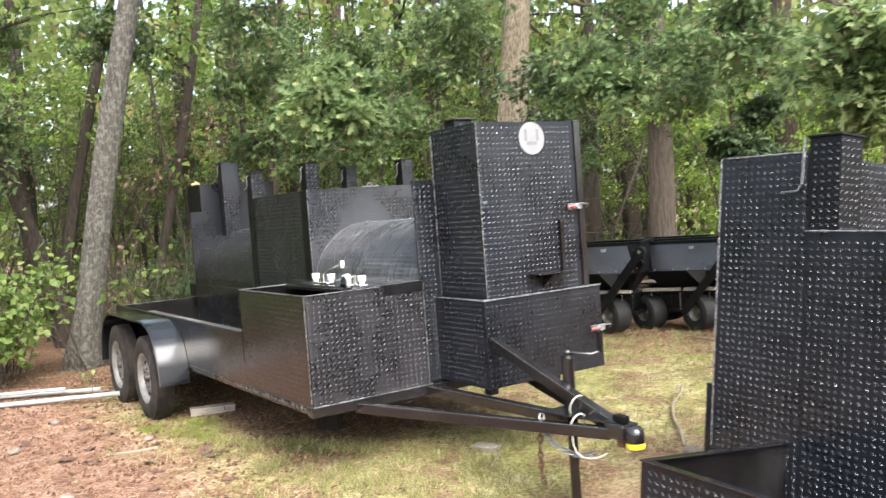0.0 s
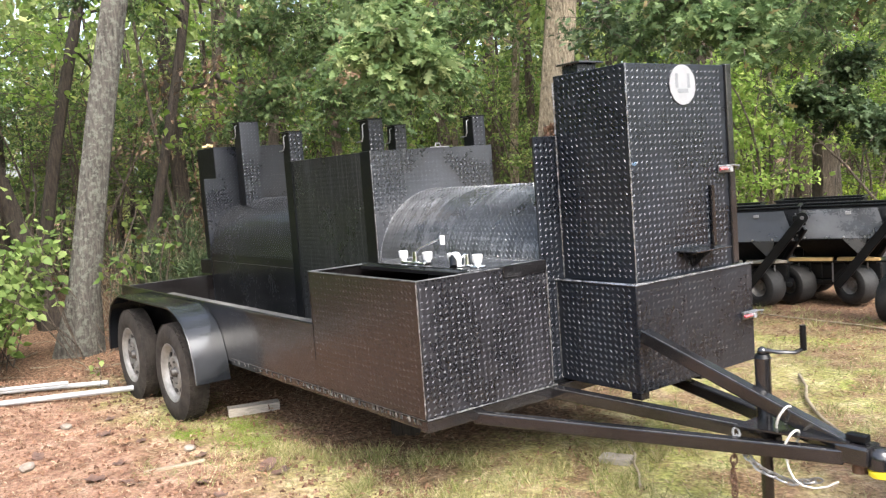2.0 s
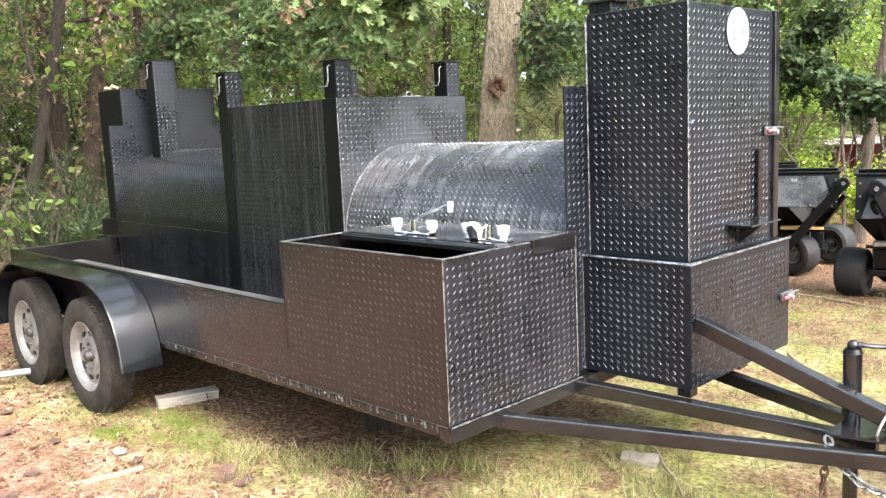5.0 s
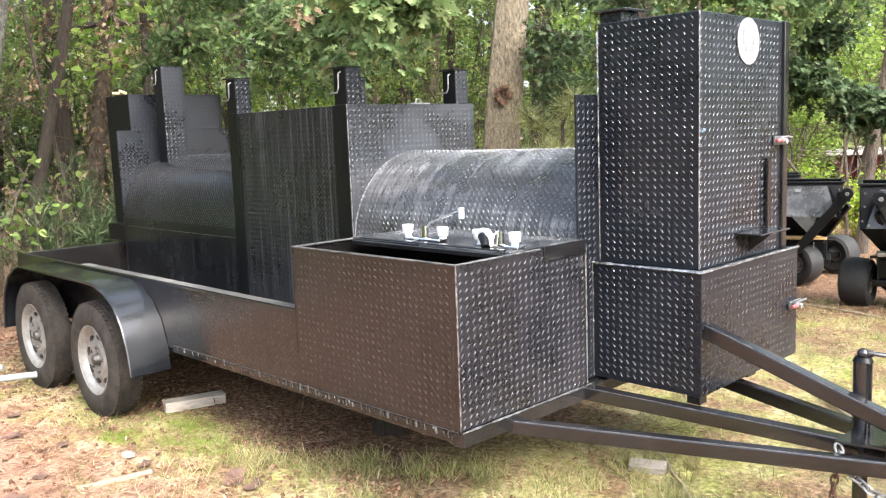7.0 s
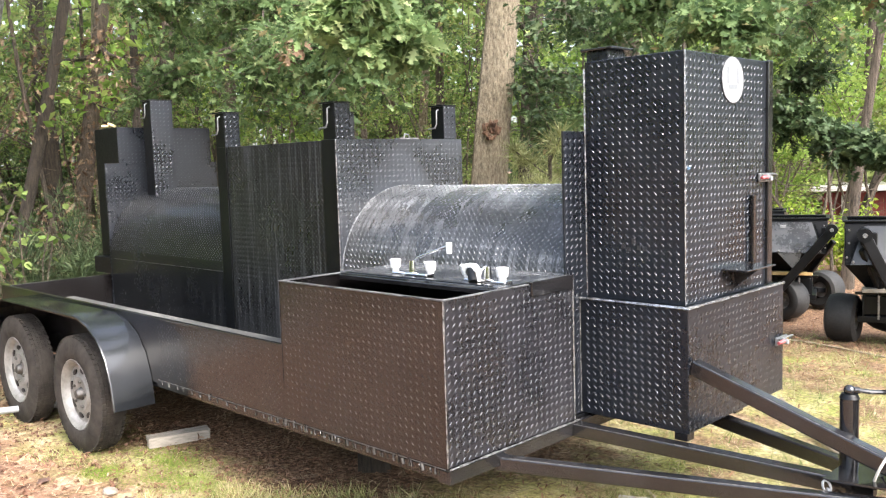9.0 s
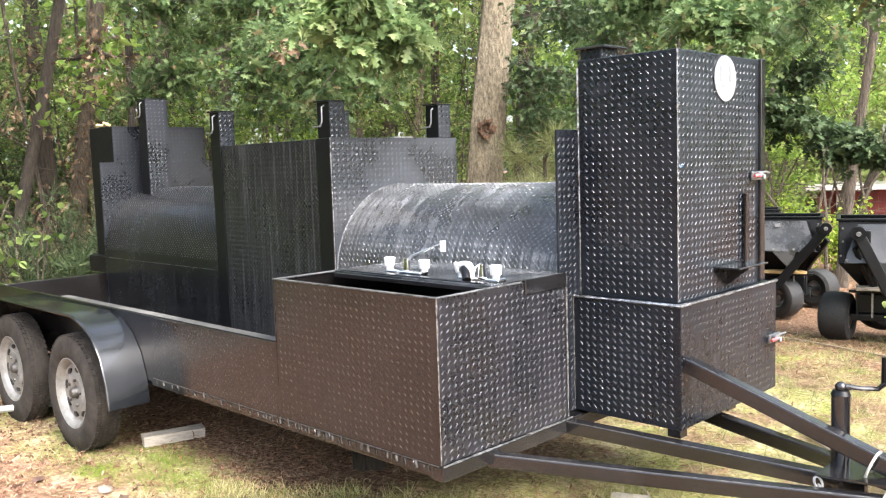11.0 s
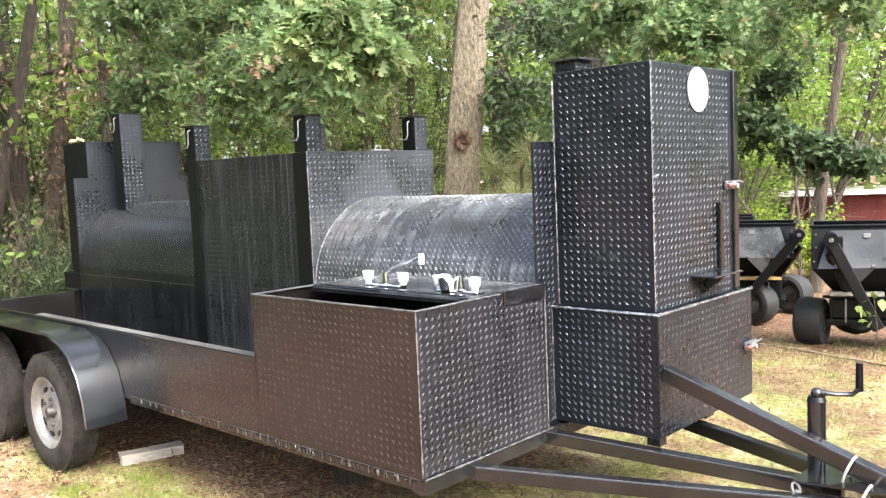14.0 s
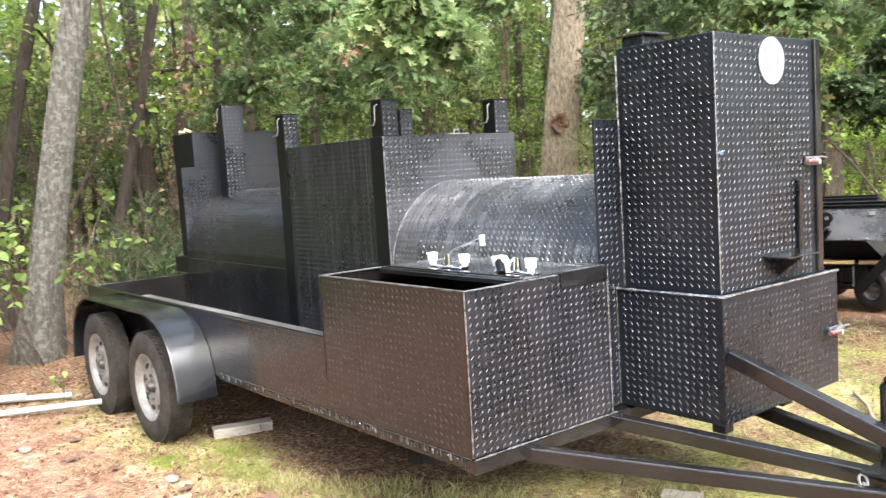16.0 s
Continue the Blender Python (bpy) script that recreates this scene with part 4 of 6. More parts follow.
JX, JY = 1.10, 0.985
jack = part("jack", rod((JX, JY, 0.30), (JX, JY, 0.705), 0.033, 0.033, 20), TUBE, trailer, "black tongue jack with crank handle", smooth=True)
part("inner_leg", rod((JX, JY, -0.1), (JX, JY, 0.30), 0.026, 0.026, 18), TUBE, jack, smooth=True)
part("foot", rod((JX, JY, -0.094), (JX, JY, -0.084), 0.06, 0.06, 20), TUBE, jack)
part("cap", rod((JX, JY, 0.7055), (JX, JY, 0.722), 0.036, 0.028, 20), DARK, jack, smooth=True)
bm = bmesh.new()
bmesh.ops.create_uvsphere(bm, u_segments=16, v_segments=10, radius=0.021)
bmesh.ops.translate(bm, vec=(JX, JY, 0.733), verts=bm.verts[:])
add_rod(bm, (JX, JY, 0.733), (JX + 0.03, JY + 0.014, 0.735), 0.014, 0.012, 12)
part("bevel_housing", bm, TUBE, jack, smooth=True)
part("crank_arm", tube([(JX + 0.025, JY + 0.012, 0.735), (JX + 0.06, JY + 0.03, 0.731), (JX + 0.1, JY + 0.08, 0.725), (JX + 0.11, JY + 0.13, 0.735)], 0.009, 8), TUBE, jack, smooth=True)
part("crank_grip", rod((JX + 0.11, JY + 0.13, 0.728), (JX + 0.11, JY + 0.13, 0.835), 0.014, 0.013, 14), DARK, jack, smooth=True)


def chain(points, material, label):
    """Links strung along a sagging line, each turned across the last."""
    fine = []
    for a, b_ in zip(points, points[1:]):
        a, b_ = Vector(a), Vector(b_)
        n = max(1, round((b_ - a).length / 0.026))
        fine += [(a.lerp(b_, (k + 0.5) / n), (b_ - a).normalized()) for k in range(n)]
    bm = bmesh.new()
    for k, (p, d) in enumerate(fine):
        m = Matrix.Translation(p) @ d.to_track_quat("X", "Z").to_matrix().to_4x4() @ Matrix.Rotation(radians(90 * (k % 2) + 20), 4, "X")
        loop = [m @ Vector((0.022 * math.cos(a), 0.013 * math.sin(a), 0)) for a in (2 * math.pi * j / 10 for j in range(11))]
        add_tube(bm, loop, 0.0046, 5)
    return part("safety_chain", bm, material, trailer, label)


chain([(1.09, 0.79, 0.44), (1.13, 0.765, 0.37), (1.22, 0.76, 0.31), (1.33, 0.80, 0.27), (1.42, 0.85, 0.29)], STEEL, "dull steel safety chain")
chain([(1.09, 0.78, 0.36), (1.085, 0.77, 0.27), (1.09, 0.77, 0.14), (1.10, 0.78, 0.06)], RUST, "rusted hanging chain")
for x, tilt in ((1.24, 0.0), (1.31, -0.065)):
    loop = []
    for k in range(19):
        a = 2 * math.pi * k / 18
        loop.append((x + 0.02 * math.sin(a), 0.905 + tilt + 0.046 * math.cos(a), 0.42 + 0.052 * math.sin(a) + 0.07 * (x < 1.3)))
    part("cord_loop", tube(loop, 0.0048, 8), ROPE, trailer, "white cord tied round the tongue", smooth=True)
part("cord_tail", tube([(1.31, 0.80, 0.375), (1.325, 0.79, 0.33), (1.35, 0.785, 0.295), (1.385, 0.79, 0.275), (1.42, 0.81, 0.27), (1.46, 0.83, 0.28), (1.49, 0.86, 0.3)], 0.004, 7), ROPE, trailer, smooth=True)

# ---------- the second smoker trailer, its nose let down ----------
other = thing("smoker_trailer", "black tread-plate smoker trailer leaning on its side springs", "trailer", pose(2.197, 0.366, 0.524, 0, 0, -2) @ pose(0, 0, 0, -7, 1, 0))
tall = part("middle_box", box(-0.405, 0.855, -0.36, 0.054, 1.80, 1.255, 0.003), PLATE, other, "tall black tread-plate box")
tread_bars("tread_pattern", tall, (-0.395, 0.8548, -0.33), X, Z, 0.45, 1.58)
tread_bars("tread_pattern", tall, (0.0542, 0.87, 0.925), Y, Z, 0.92, 0.325)
part("weld_bead", bead([(-0.403, 0.853, -0.1), (-0.403, 0.853, 1.257), (0.05, 0.853, 1.257)], 0.004), WELD, tall)
part("flange", box(-0.45, 0.86, -0.34, -0.406, 1.2, 0.19, 0.003), PLATE, tall)
low = part("front_box", box(0.055, 0.857, -0.36, 1.15, 1.80, 0.915, 0.003), PLATE, other, "black tread-plate front box")
tread_bars("tread_pattern", low, (0.062, 0.8568, -0.33), X, Z, 1.08, 1.235)
part("weld_bead", bead([(0.06, 0.855, 0.917), (1.14, 0.855, 0.917)], 0.005), WELD, low)
pipe2 = part("smokestack", box(0.058, 0.862, 0.9155, 0.21, 1.01, 1.318, 0.002), DARK, other)
tread_bars("tread_pattern", pipe2, (0.062, 0.8618, 0.92), X, Z, 0.144, 0.39)
tread_bars("tread_pattern", pipe2, (0.2102, 0.866, 0.92), Y, Z, 0.14, 0.39)
part("cap", box(0.05, 0.852, 1.3185, 0.218, 1.02, 1.328, 0.002), DARK, pipe2)
part("damper_rod", tube([(0.045, 0.85, 1.32), (0.04, 0.846, 1.12), (0.02, 0.842, 1.09), (-0.06, 0.84, 1.085)], 0.005, 7), STEEL, pipe2)
bin_ = part("bin", box(0.0, 0.0, -0.36, 0.012, 0.853, -0.004, 0.001), SHEET, other, "open black bin with a flat rim")
part("side_wall", box(0.013, 0.0, -0.36, 1.15, 0.012, -0.004, 0.001), PLATE, bin_)
part("front_wall", box(1.138, 0.013, -0.36, 1.15, 0.853, -0.004, 0.001), PLATE, bin_)
part("floor", box(0.013, 0.013, -0.355, 1.137, 0.853, -0.345), DARK, bin_)
part("rim", box(-0.006, -0.006, -0.003, 0.035, 0.852, 0.003, 0.001), TUBE, bin_)
part("rim", box(0.036, -0.006, -0.003, 1.155, 0.03, 0.003, 0.001), TUBE, bin_)
tread_bars("tread_pattern", bin_, (0.02, -0.0002, -0.34), X, Z, 1.1, 0.33)
for x, y in ((0.1, 0.1), (1.05, 0.1), (0.1, 1.6), (1.05, 1.6)):
    part("leg", beam((x, y, -0.36), (x, y, -0.6 + 0.125 * y), 0.06, 0.06), TUBE, other)

# ---------- a row of black hopper carts ----------


def hopper_cart(side=1, sheet=None, boards=None, arm=(0.44, -0.12), wheels=((-0.56, -0.26, -32), (0.03, -0.26, -32), (-0.5, 0.5, 150), (0.36, 0.52, 150))):
    """A pull-behind cart: a tapered hopper with one sloping lift arm, on a caged chassis with four turf tyres. side: which end the arm is at."""
    cart = thing("hopper_cart", "black steel hopper cart on fat turf tyres", "cart", group="row of hopper carts")

    def bar(x0, y0, z0, x1, y1, z1, bevel=0.0):
        xa, xb = sorted((side * x0, side * x1))
        return box(xa, y0, z0, xb, y1, z1, bevel)

    h = bmesh.new()
    rings = []
    for z, xl, xr, y0, y1 in ((1.03, -0.58, 0.4, -0.34, 0.16), (0.70, -0.52, 0.4, -0.47, 0.14), (0.44, -0.36, 0.2, -0.18, 0.06)):
        rings.append([h.verts.new((side * px, py, z)) for px, py in ((xl, y0), (xr, y0), (xr, y1), (xl, y1))])
    for r0, r1 in zip(rings, rings[1:]):
        for k in range(4):
            h.faces.new((r0[k], r1[k], r1[(k + 1) % 4], r0[(k + 1) % 4]))
    h.faces.new(rings[-1])
    bmesh.ops.recalc_face_normals(h, faces=h.faces)
    bmesh.ops.solidify(h, geom=h.faces[:], thickness=0.006)
    hop = part("hopper", h, CART, cart, "tapered black steel hopper")
    for y in (-0.34, 0.16):
        part("rim", beam((side * -0.6, y, 1.036), (side * 0.42, y, 1.036), 0.035, 0.02), DARK, hop)
    for x in (side * -0.58, side * 0.4):
        part("rim", beam((x, -0.32, 1.036), (x, 0.14, 1.036), 0.035, 0.02), DARK, hop)
    lean = Matrix.Translation((0, -0.476, 0.70)) @ Matrix.Rotation(math.atan2(-0.13, 0.33), 4, "X") @ Matrix.Translation((0, -0.004, -0.70))
    panel = extrude_profile([(side * px, pz) for px, pz in ((-0.43, 0.715), (0.36, 0.70), (0.26, 1.02), (-0.5, 1.025))], "y", -0.004, 0.004)
    bmesh.ops.subdivide_edges(panel, edges=panel.edges[:], cuts=6, use_grid_fill=True)
    for vtx in panel.verts:
        vtx.co.y += 0.012 * noise.noise(vtx.co * 6.0)
    bmesh.ops.transform(panel, matrix=lean, verts=panel.verts[:])
    part("front_panel", panel, sheet or CART_PANEL, hop, "dented sheet-metal front panel", smooth=True)
    end_panel = extrude_profile([(side * px, pz) for px, pz in ((0.37, 0.72), (0.395, 0.72), (0.395, 1.01), (0.29, 1.01))], "y", -0.003, 0.003)
    bmesh.ops.transform(end_panel, matrix=lean, verts=end_panel.verts[:])
    part("end_panel", end_panel, CART, hop)
    part("gusset", extrude_profile([(side * px, pz) for px, pz in ((-0.05, 0.705), (0.17, 0.70), (0.12, 0.52))], "y", -0.486, -0.478), sheet or CART_PANEL, hop, "triangular gusset")
    for x in (-0.41, -0.2, -0.04, 0.15, 0.34):
        part("bolt", rod((side * x, -0.465, 0.725), (side * x, -0.494, 0.722), 0.011, 0.009, 8), STEEL, hop)
    for x, z in ((-0.5, 0.97), (0.37, 0.97), (0.385, 0.76), (0.37, 0.87)):
        y = -0.47 + 0.13 * (z - 0.7) / 0.33
        part("bolt", rod((side * x, y + 0.01, z), (side * x, y - 0.03, z - 0.002), 0.01, 0.008, 8), STEEL, hop)
    part("sticker", bar(-0.03, -0.405, 0.945, 0.02, -0.385, 0.975), DECAL, hop)
    part("chassis", bar(-0.5, -0.22, 0.20, 0.3, 0.4, 0.25, 0.005), DARK, cart)
    for x0, x1 in ((-0.60, -0.17), (-0.13, 0.27)):
        part("shelf_board", bar(x0, -0.36, 0.465, x1, -0.27, 0.5, 0.006), boards or YELLOW_WOOD, cart, "board under the hopper")
    part("shelf_rail", bar(-0.62, -0.30, 0.44, 0.32, -0.26, 0.464, 0.004), DARK, cart)
    for k in range(8):
        x = -0.52 + k * 0.11
        part("cage_bar", bar(x, -0.30, 0.24, x + 0.014, -0.29, 0.439), STEEL if k % 3 == 0 else DARK, cart)
    part("engine_block", bar(-0.46, -0.2, 0.2505, 0.26, 0.28, 0.43, 0.02), DARK, cart)
    top, low = Vector((side * arm[0], -0.53, 0.93)), Vector((side * arm[1], -0.46, 0.22))
    part("lift_arm", beam(top, low, 0.05, 0.085), DARK, cart, "sloping black lift arm")
    part("lift_strut", beam(top + Vector((side * 0.02, 0.03, -0.1)), (side * (arm[1] * 0.4 + arm[0] * 0.6), -0.3, 0.45), 0.04, 0.05), DARK, cart)
    part("arm_pivot", rod(top + Vector((0, -0.035, 0.01)), top + Vector((0, 0.1, 0.01)), 0.055, 0.055, 16), DARK, cart)
    part("pivot_bracket", bar(arm[0] - 0.09, -0.50, 0.86, arm[0] + 0.03, -0.43, 0.96, 0.01), DARK, cart)
    part("pivot_bolt", rod(top + Vector((0, -0.036, 0.01)), top + Vector((0, -0.05, 0.01)), 0.02, 0.016, 8), STEEL, cart)
    for x, y, turn in wheels:
        rim = part("wheel", lathe([(0.0, -0.05), (0.03, -0.055), (0.045, -0.035), (0.07, -0.04), (0.085, -0.09), (0.092, -0.097), (0.085, 0.06), (0.0, 0.05)], 28), RIM, cart, "small pale wheel rim", smooth=True)
        rim.matrix_basis = pose(side * x, y, 0.21, 0, 0, side * turn)
        part("tyre", lathe([(0.087, -0.09), (0.11, -0.112), (0.16, -0.118), (0.192, -0.1), (0.204, -0.05), (0.206, 0.05), (0.192, 0.1), (0.16, 0.118), (0.09, 0.09)], 36), CART_TYRE, rim, "fat rubber turf tyre", smooth=True)
        part("axle_arm", beam((side * x * 0.8, y * 0.5, 0.235), (side * x, y * 0.9, 0.205), 0.05, 0.05), DARK, cart)
    return cart


cart1 = hopper_cart()
cart1.matrix_world = pose(-1.58, 6.76, -0.1, 0, 0, 20) @ Matrix.Scale(1.015, 4)
cart2 = hopper_cart(sheet=CART_SHEET, boards=LUMBER)
cart2.matrix_world = pose(-2.2, 5.99, -0.055, 0, 0, 28)
for m in (pose(-2.75, 5.15, -0.02, 0, 0, 30), pose(-3.3, 7.0, -0.1, 0, 0, 26), pose(-2.55, 8.0, -0.1, 0, 0, 22)):
    copy_thing(cart2, m)
cart3 = hopper_cart(-1, CART_SHEET, LUMBER, (0.26, -0.08), ((0.4, -0.08, -76), (-0.35, -0.1, -76), (0.05, 0.5, 150), (-0.45, 0.5, 150)))
cart3.matrix_world = pose(-0.13, 5.6, -0.03, 0, 0, 20) @ Matrix.Scale(1.03, 4)

# ---------- a low red shed far off ----------
shed = thing("shed", "low red board shed with a pale metal roof", "shed", pose(-2.49, 21.5, -0.1, 0, 0, 19))
for k in range(30):
    part("board", box(-4.0 + k * 0.27, 0.0, 0.0, -3.735 + k * 0.27, 0.03, 0.72 + 0.02 * (k % 2)), BARN_RED, shed)
part("back_wall", box(-4.0, 3.0, 0.0, 4.1, 3.05, 0.7), BARN_RED, shed)
part("end_wall", box(-4.05, 0.0, 0.0, -4.0, 3.05, 0.6), BARN_RED, shed)
part("end_wall", box(4.1, 0.0, 0.0, 4.15, 3.05, 0.6), BARN_RED, shed)
part("roof", extrude_profile([(-0.3, 0.765), (3.3, 0.82), (3.3, 0.88), (-0.3, 0.835)], "x", -4.3, 4.4), BARN_ROOF, shed)
for k in range(4):
    part("post", box(-3.6 + k * 2.4, -0.12, 0.0, -3.48 + k * 2.4, -0.01, 0.66), LUMBER, shed)

# ---------- trees ----------
rng = np.random.default_rng(7)


def unit(v):
    return v / np.maximum(np.linalg.norm(v, axis=-1, keepdims=True), 1e-9)


OAK_SHAPE = [(0.0, 0.0), (0.2, 0.12), (0.07, 0.24), (0.33, 0.36), (0.09, 0.47), (0.36, 0.66), (0.1, 0.73), (0.18, 0.92), (0.0, 1.0)]
OAK_SHAPE = np.array(OAK_SHAPE + [(-x, y) for x, y in OAK_SHAPE[-2:0:-1]])
LEAF_SHAPE = np.array([(0, 0), (0.3, 0.4), (0, 1.0), (-0.3, 0.4)])
BROAD_SHAPE = np.array([(0, 0), (0.34, 0.2), (0.36, 0.5), (0.0, 1.0), (-0.36, 0.5), (-0.34, 0.2)])
NEEDLE_SHAPE = np.array([(-0.022, 0), (0.022, 0), (0.0, 1.0)])
TUFT_SHAPE = np.array([(-0.022, 0), (0.022, 0), (0.0, 1.0)])


def leaf_mesh(centres, along, facing, size, shape, fold=0.18):
    """Leaves as single bent faces: place, way of the midrib, normal, length."""
    along = unit(along)
    side = unit(np.cross(along, facing))
    up = np.cross(side, along)
    s = size[:, None, None]
    pts = centres[:, None, :] + s * (shape[None, :, :1] * side[:, None, :] + shape[None, :, 1:] * along[:, None, :]
                                     + fold * (np.abs(shape[None, :, :1]) - 0.9 * (shape[None, :, 1:] - 0.4) ** 2) * up[:, None, :])
    k = len(shape)
    return pts.reshape(-1, 3), np.arange(len(centres) * k).reshape(-1, k)


def clump_leaves(centres, spread, per, size, droop=0.35, flat=0.55):
    """Leaves scattered round clump centres, most of them face up and hang a little."""
    n = len(centres) * per
    off = unit(rng.normal(size=(n, 3))) * rng.random((n, 1)) ** 0.5
    off[:, 2] *= flat
    spread = np.repeat(np.broadcast_to(spread, (len(centres),)), per)[:, None]
    c = np.repeat(centres, per, 0) + off * spread
    along = off * np.array([1, 1, 0.3]) + rng.normal(size=(n, 3)) * 0.45 + np.array([0, 0, -droop])
    facing = np.array([0, 0, 1.0]) + rng.normal(size=(n, 3)) * 0.55
    return c, along, facing, size * rng.uniform(0.55, 1.25, n)


def trunk_mesh(height, r0, lean, wobble, seed, sides=14, flare=0.6):
    """A tapered, slightly crooked stem with a root flare."""
    rr = random.Random(seed)
    ph = [rr.uniform(0, 6) for _ in range(4)]
    bm = bmesh.new()
    n = 16
    rings = []
    for i in range(n + 1):
        h = height * i / n
        cx = lean[0] * h + wobble * math.sin(h * 0.9 + ph[0])
        cy = lean[1] * h + wobble * math.sin(h * 0.7 + ph[1])
        r = r0 * (1 - 0.6 * i / n) * (1 + flare * math.exp(-h / 0.3))
        ring = []
        for k in range(sides):
            a = 2 * math.pi * k / sides
            rk = r * (1 + 0.06 * math.sin(3 * a + ph[2] + h) + 0.05 * math.sin(5 * a + ph[3] - 0.6 * h) + (0.18 * math.exp(-h / 0.2)) * math.sin(4 * a + ph[0]))
            ring.append(bm.verts.new((cx + rk * math.cos(a), cy + rk * math.sin(a), h - 0.1 * (i == 0))))
        rings.append(ring)
    for q0, q1 in zip(rings, rings[1:]):
        for k in range(sides):
            bm.faces.new((q0[k], q0[(k + 1) % sides], q1[(k + 1) % sides], q1[k]))
    bm.faces.new(rings[-1])

    def centre(h):
        return Vector((lean[0] * h + wobble * math.sin(h * 0.9 + ph[0]), lean[1] * h + wobble * math.sin(h * 0.7 + ph[1]), h))
    return bm, centre


def limb_points(start, way, length, rr, drop=0.0, steps=7):
    pts = [Vector(start)]
    d = Vector(way).normalized()
    for i in range(steps):
        d = (d + Vector((rr.uniform(-0.22, 0.22), rr.uniform(-0.22, 0.22), rr.uniform(-0.15, 0.15) - drop))).normalized()
        pts.append(pts[-1] + d * length / steps)
    return pts


def tree(name, label, x, y, height, r0, bark_m, lean=(0, 0), seed=0, limbs=7, first=3.0, crown_m=None, crown_r=2.4, leaf=0.16, clumps=80, per=14, reach=1.0, category="tree"):
    """A tapered trunk, limbs and a ragged crown of clumped leaves."""
    rr = random.Random(seed)
    t = thing(name, label, category, pose(x, y, float(ground_height(x, y)) - 0.01))
    bm, centre = trunk_mesh(height, r0, lean, 0.05, seed)
    part("trunk", bm, bark_m, t, smooth=True)
    tips = []
    for k in range(limbs):
        h = first + (height - first) * (k + rr.random() * 0.6) / limbs
        a = rr.uniform(0, 2 * math.pi)
        ln = reach * rr.uniform(0.7, 1.3) * crown_r * (1 - 0.4 * (h - first) / max(height - first, 0.1))
        pts = limb_points(centre(h), (math.cos(a), math.sin(a), rr.uniform(0.1, 0.6)), ln, rr, 0.05)
        r = r0 * 0.38 * (1 - 0.5 * h / height)
        part("limb", tube(pts, r, 7, [r * (1 - 0.85 * i / (len(pts) - 1)) for i in range(len(pts))]), bark_m, t, smooth=True)
        tips += [tuple(p) for p in pts[2:]]
        for p in pts[3:]:
            for _ in range(2):
                q = limb_points(p, (rr.uniform(-1, 1), rr.uniform(-1, 1), rr.uniform(-0.3, 0.6)), ln * 0.35, rr, 0.05, 3)
                tips += [tuple(v) for v in q[1:]]
    tips = np.array(tips)
    pick = tips[rng.integers(0, len(tips), clumps)] + rng.normal(size=(clumps, 3)) * 0.3
    c, al, fc, sz = clump_leaves(pick, rng.uniform(0.25, 0.6, clumps), per, leaf)
    v, f = leaf_mesh(c, al, fc, sz, LEAF_SHAPE)
    soup("crown", v, f, crown_m or WOODS, t)
    return t


pale_tree = tree("oak_tree", "pale lichen-spotted oak leaning over the trailer's tail", -6.28, -0.1, 11, 0.16, BARK_PALE, (0.12, 0.185), 3, 8, 5.2, OAK, 3.0)
knot_tree = tree("oak_tree", "tan-barked oak with a dark knot behind the trailer", -3.585, 4.245, 11, 0.2, BARK_TAN, (0.046, 0.046), 5, 8, 4.6, OAK, 3.0)
k_dir = Vector((0.66, -0.75, 0.0))
stem_, stem_centre = trunk_mesh(11, 0.2, (0.046, 0.046), 0.05, 5)
stem_.free()
m = Matrix.Translation(stem_centre(1.95) + k_dir * 0.186) @ k_dir.to_track_quat("-Y", "Z").to_matrix().to_4x4()
bm = lathe([(0.0, 0.015), (0.02, 0.0), (0.032, 0.02), (0.045, -0.014), (0.058, -0.02), (0.07, -0.004), (0.08, 0.014), (0.082, 0.06)], 28)
for vtx in bm.verts:
    vtx.co *= 1 + 0.75 * noise.noise(vtx.co * 30)
    vtx.co.z *= 1.2
bmesh.ops.transform(bm, matrix=m, verts=bm.verts[:])
part("knot", bm, KNOT, knot_tree, "dark healed branch knot", smooth=True)

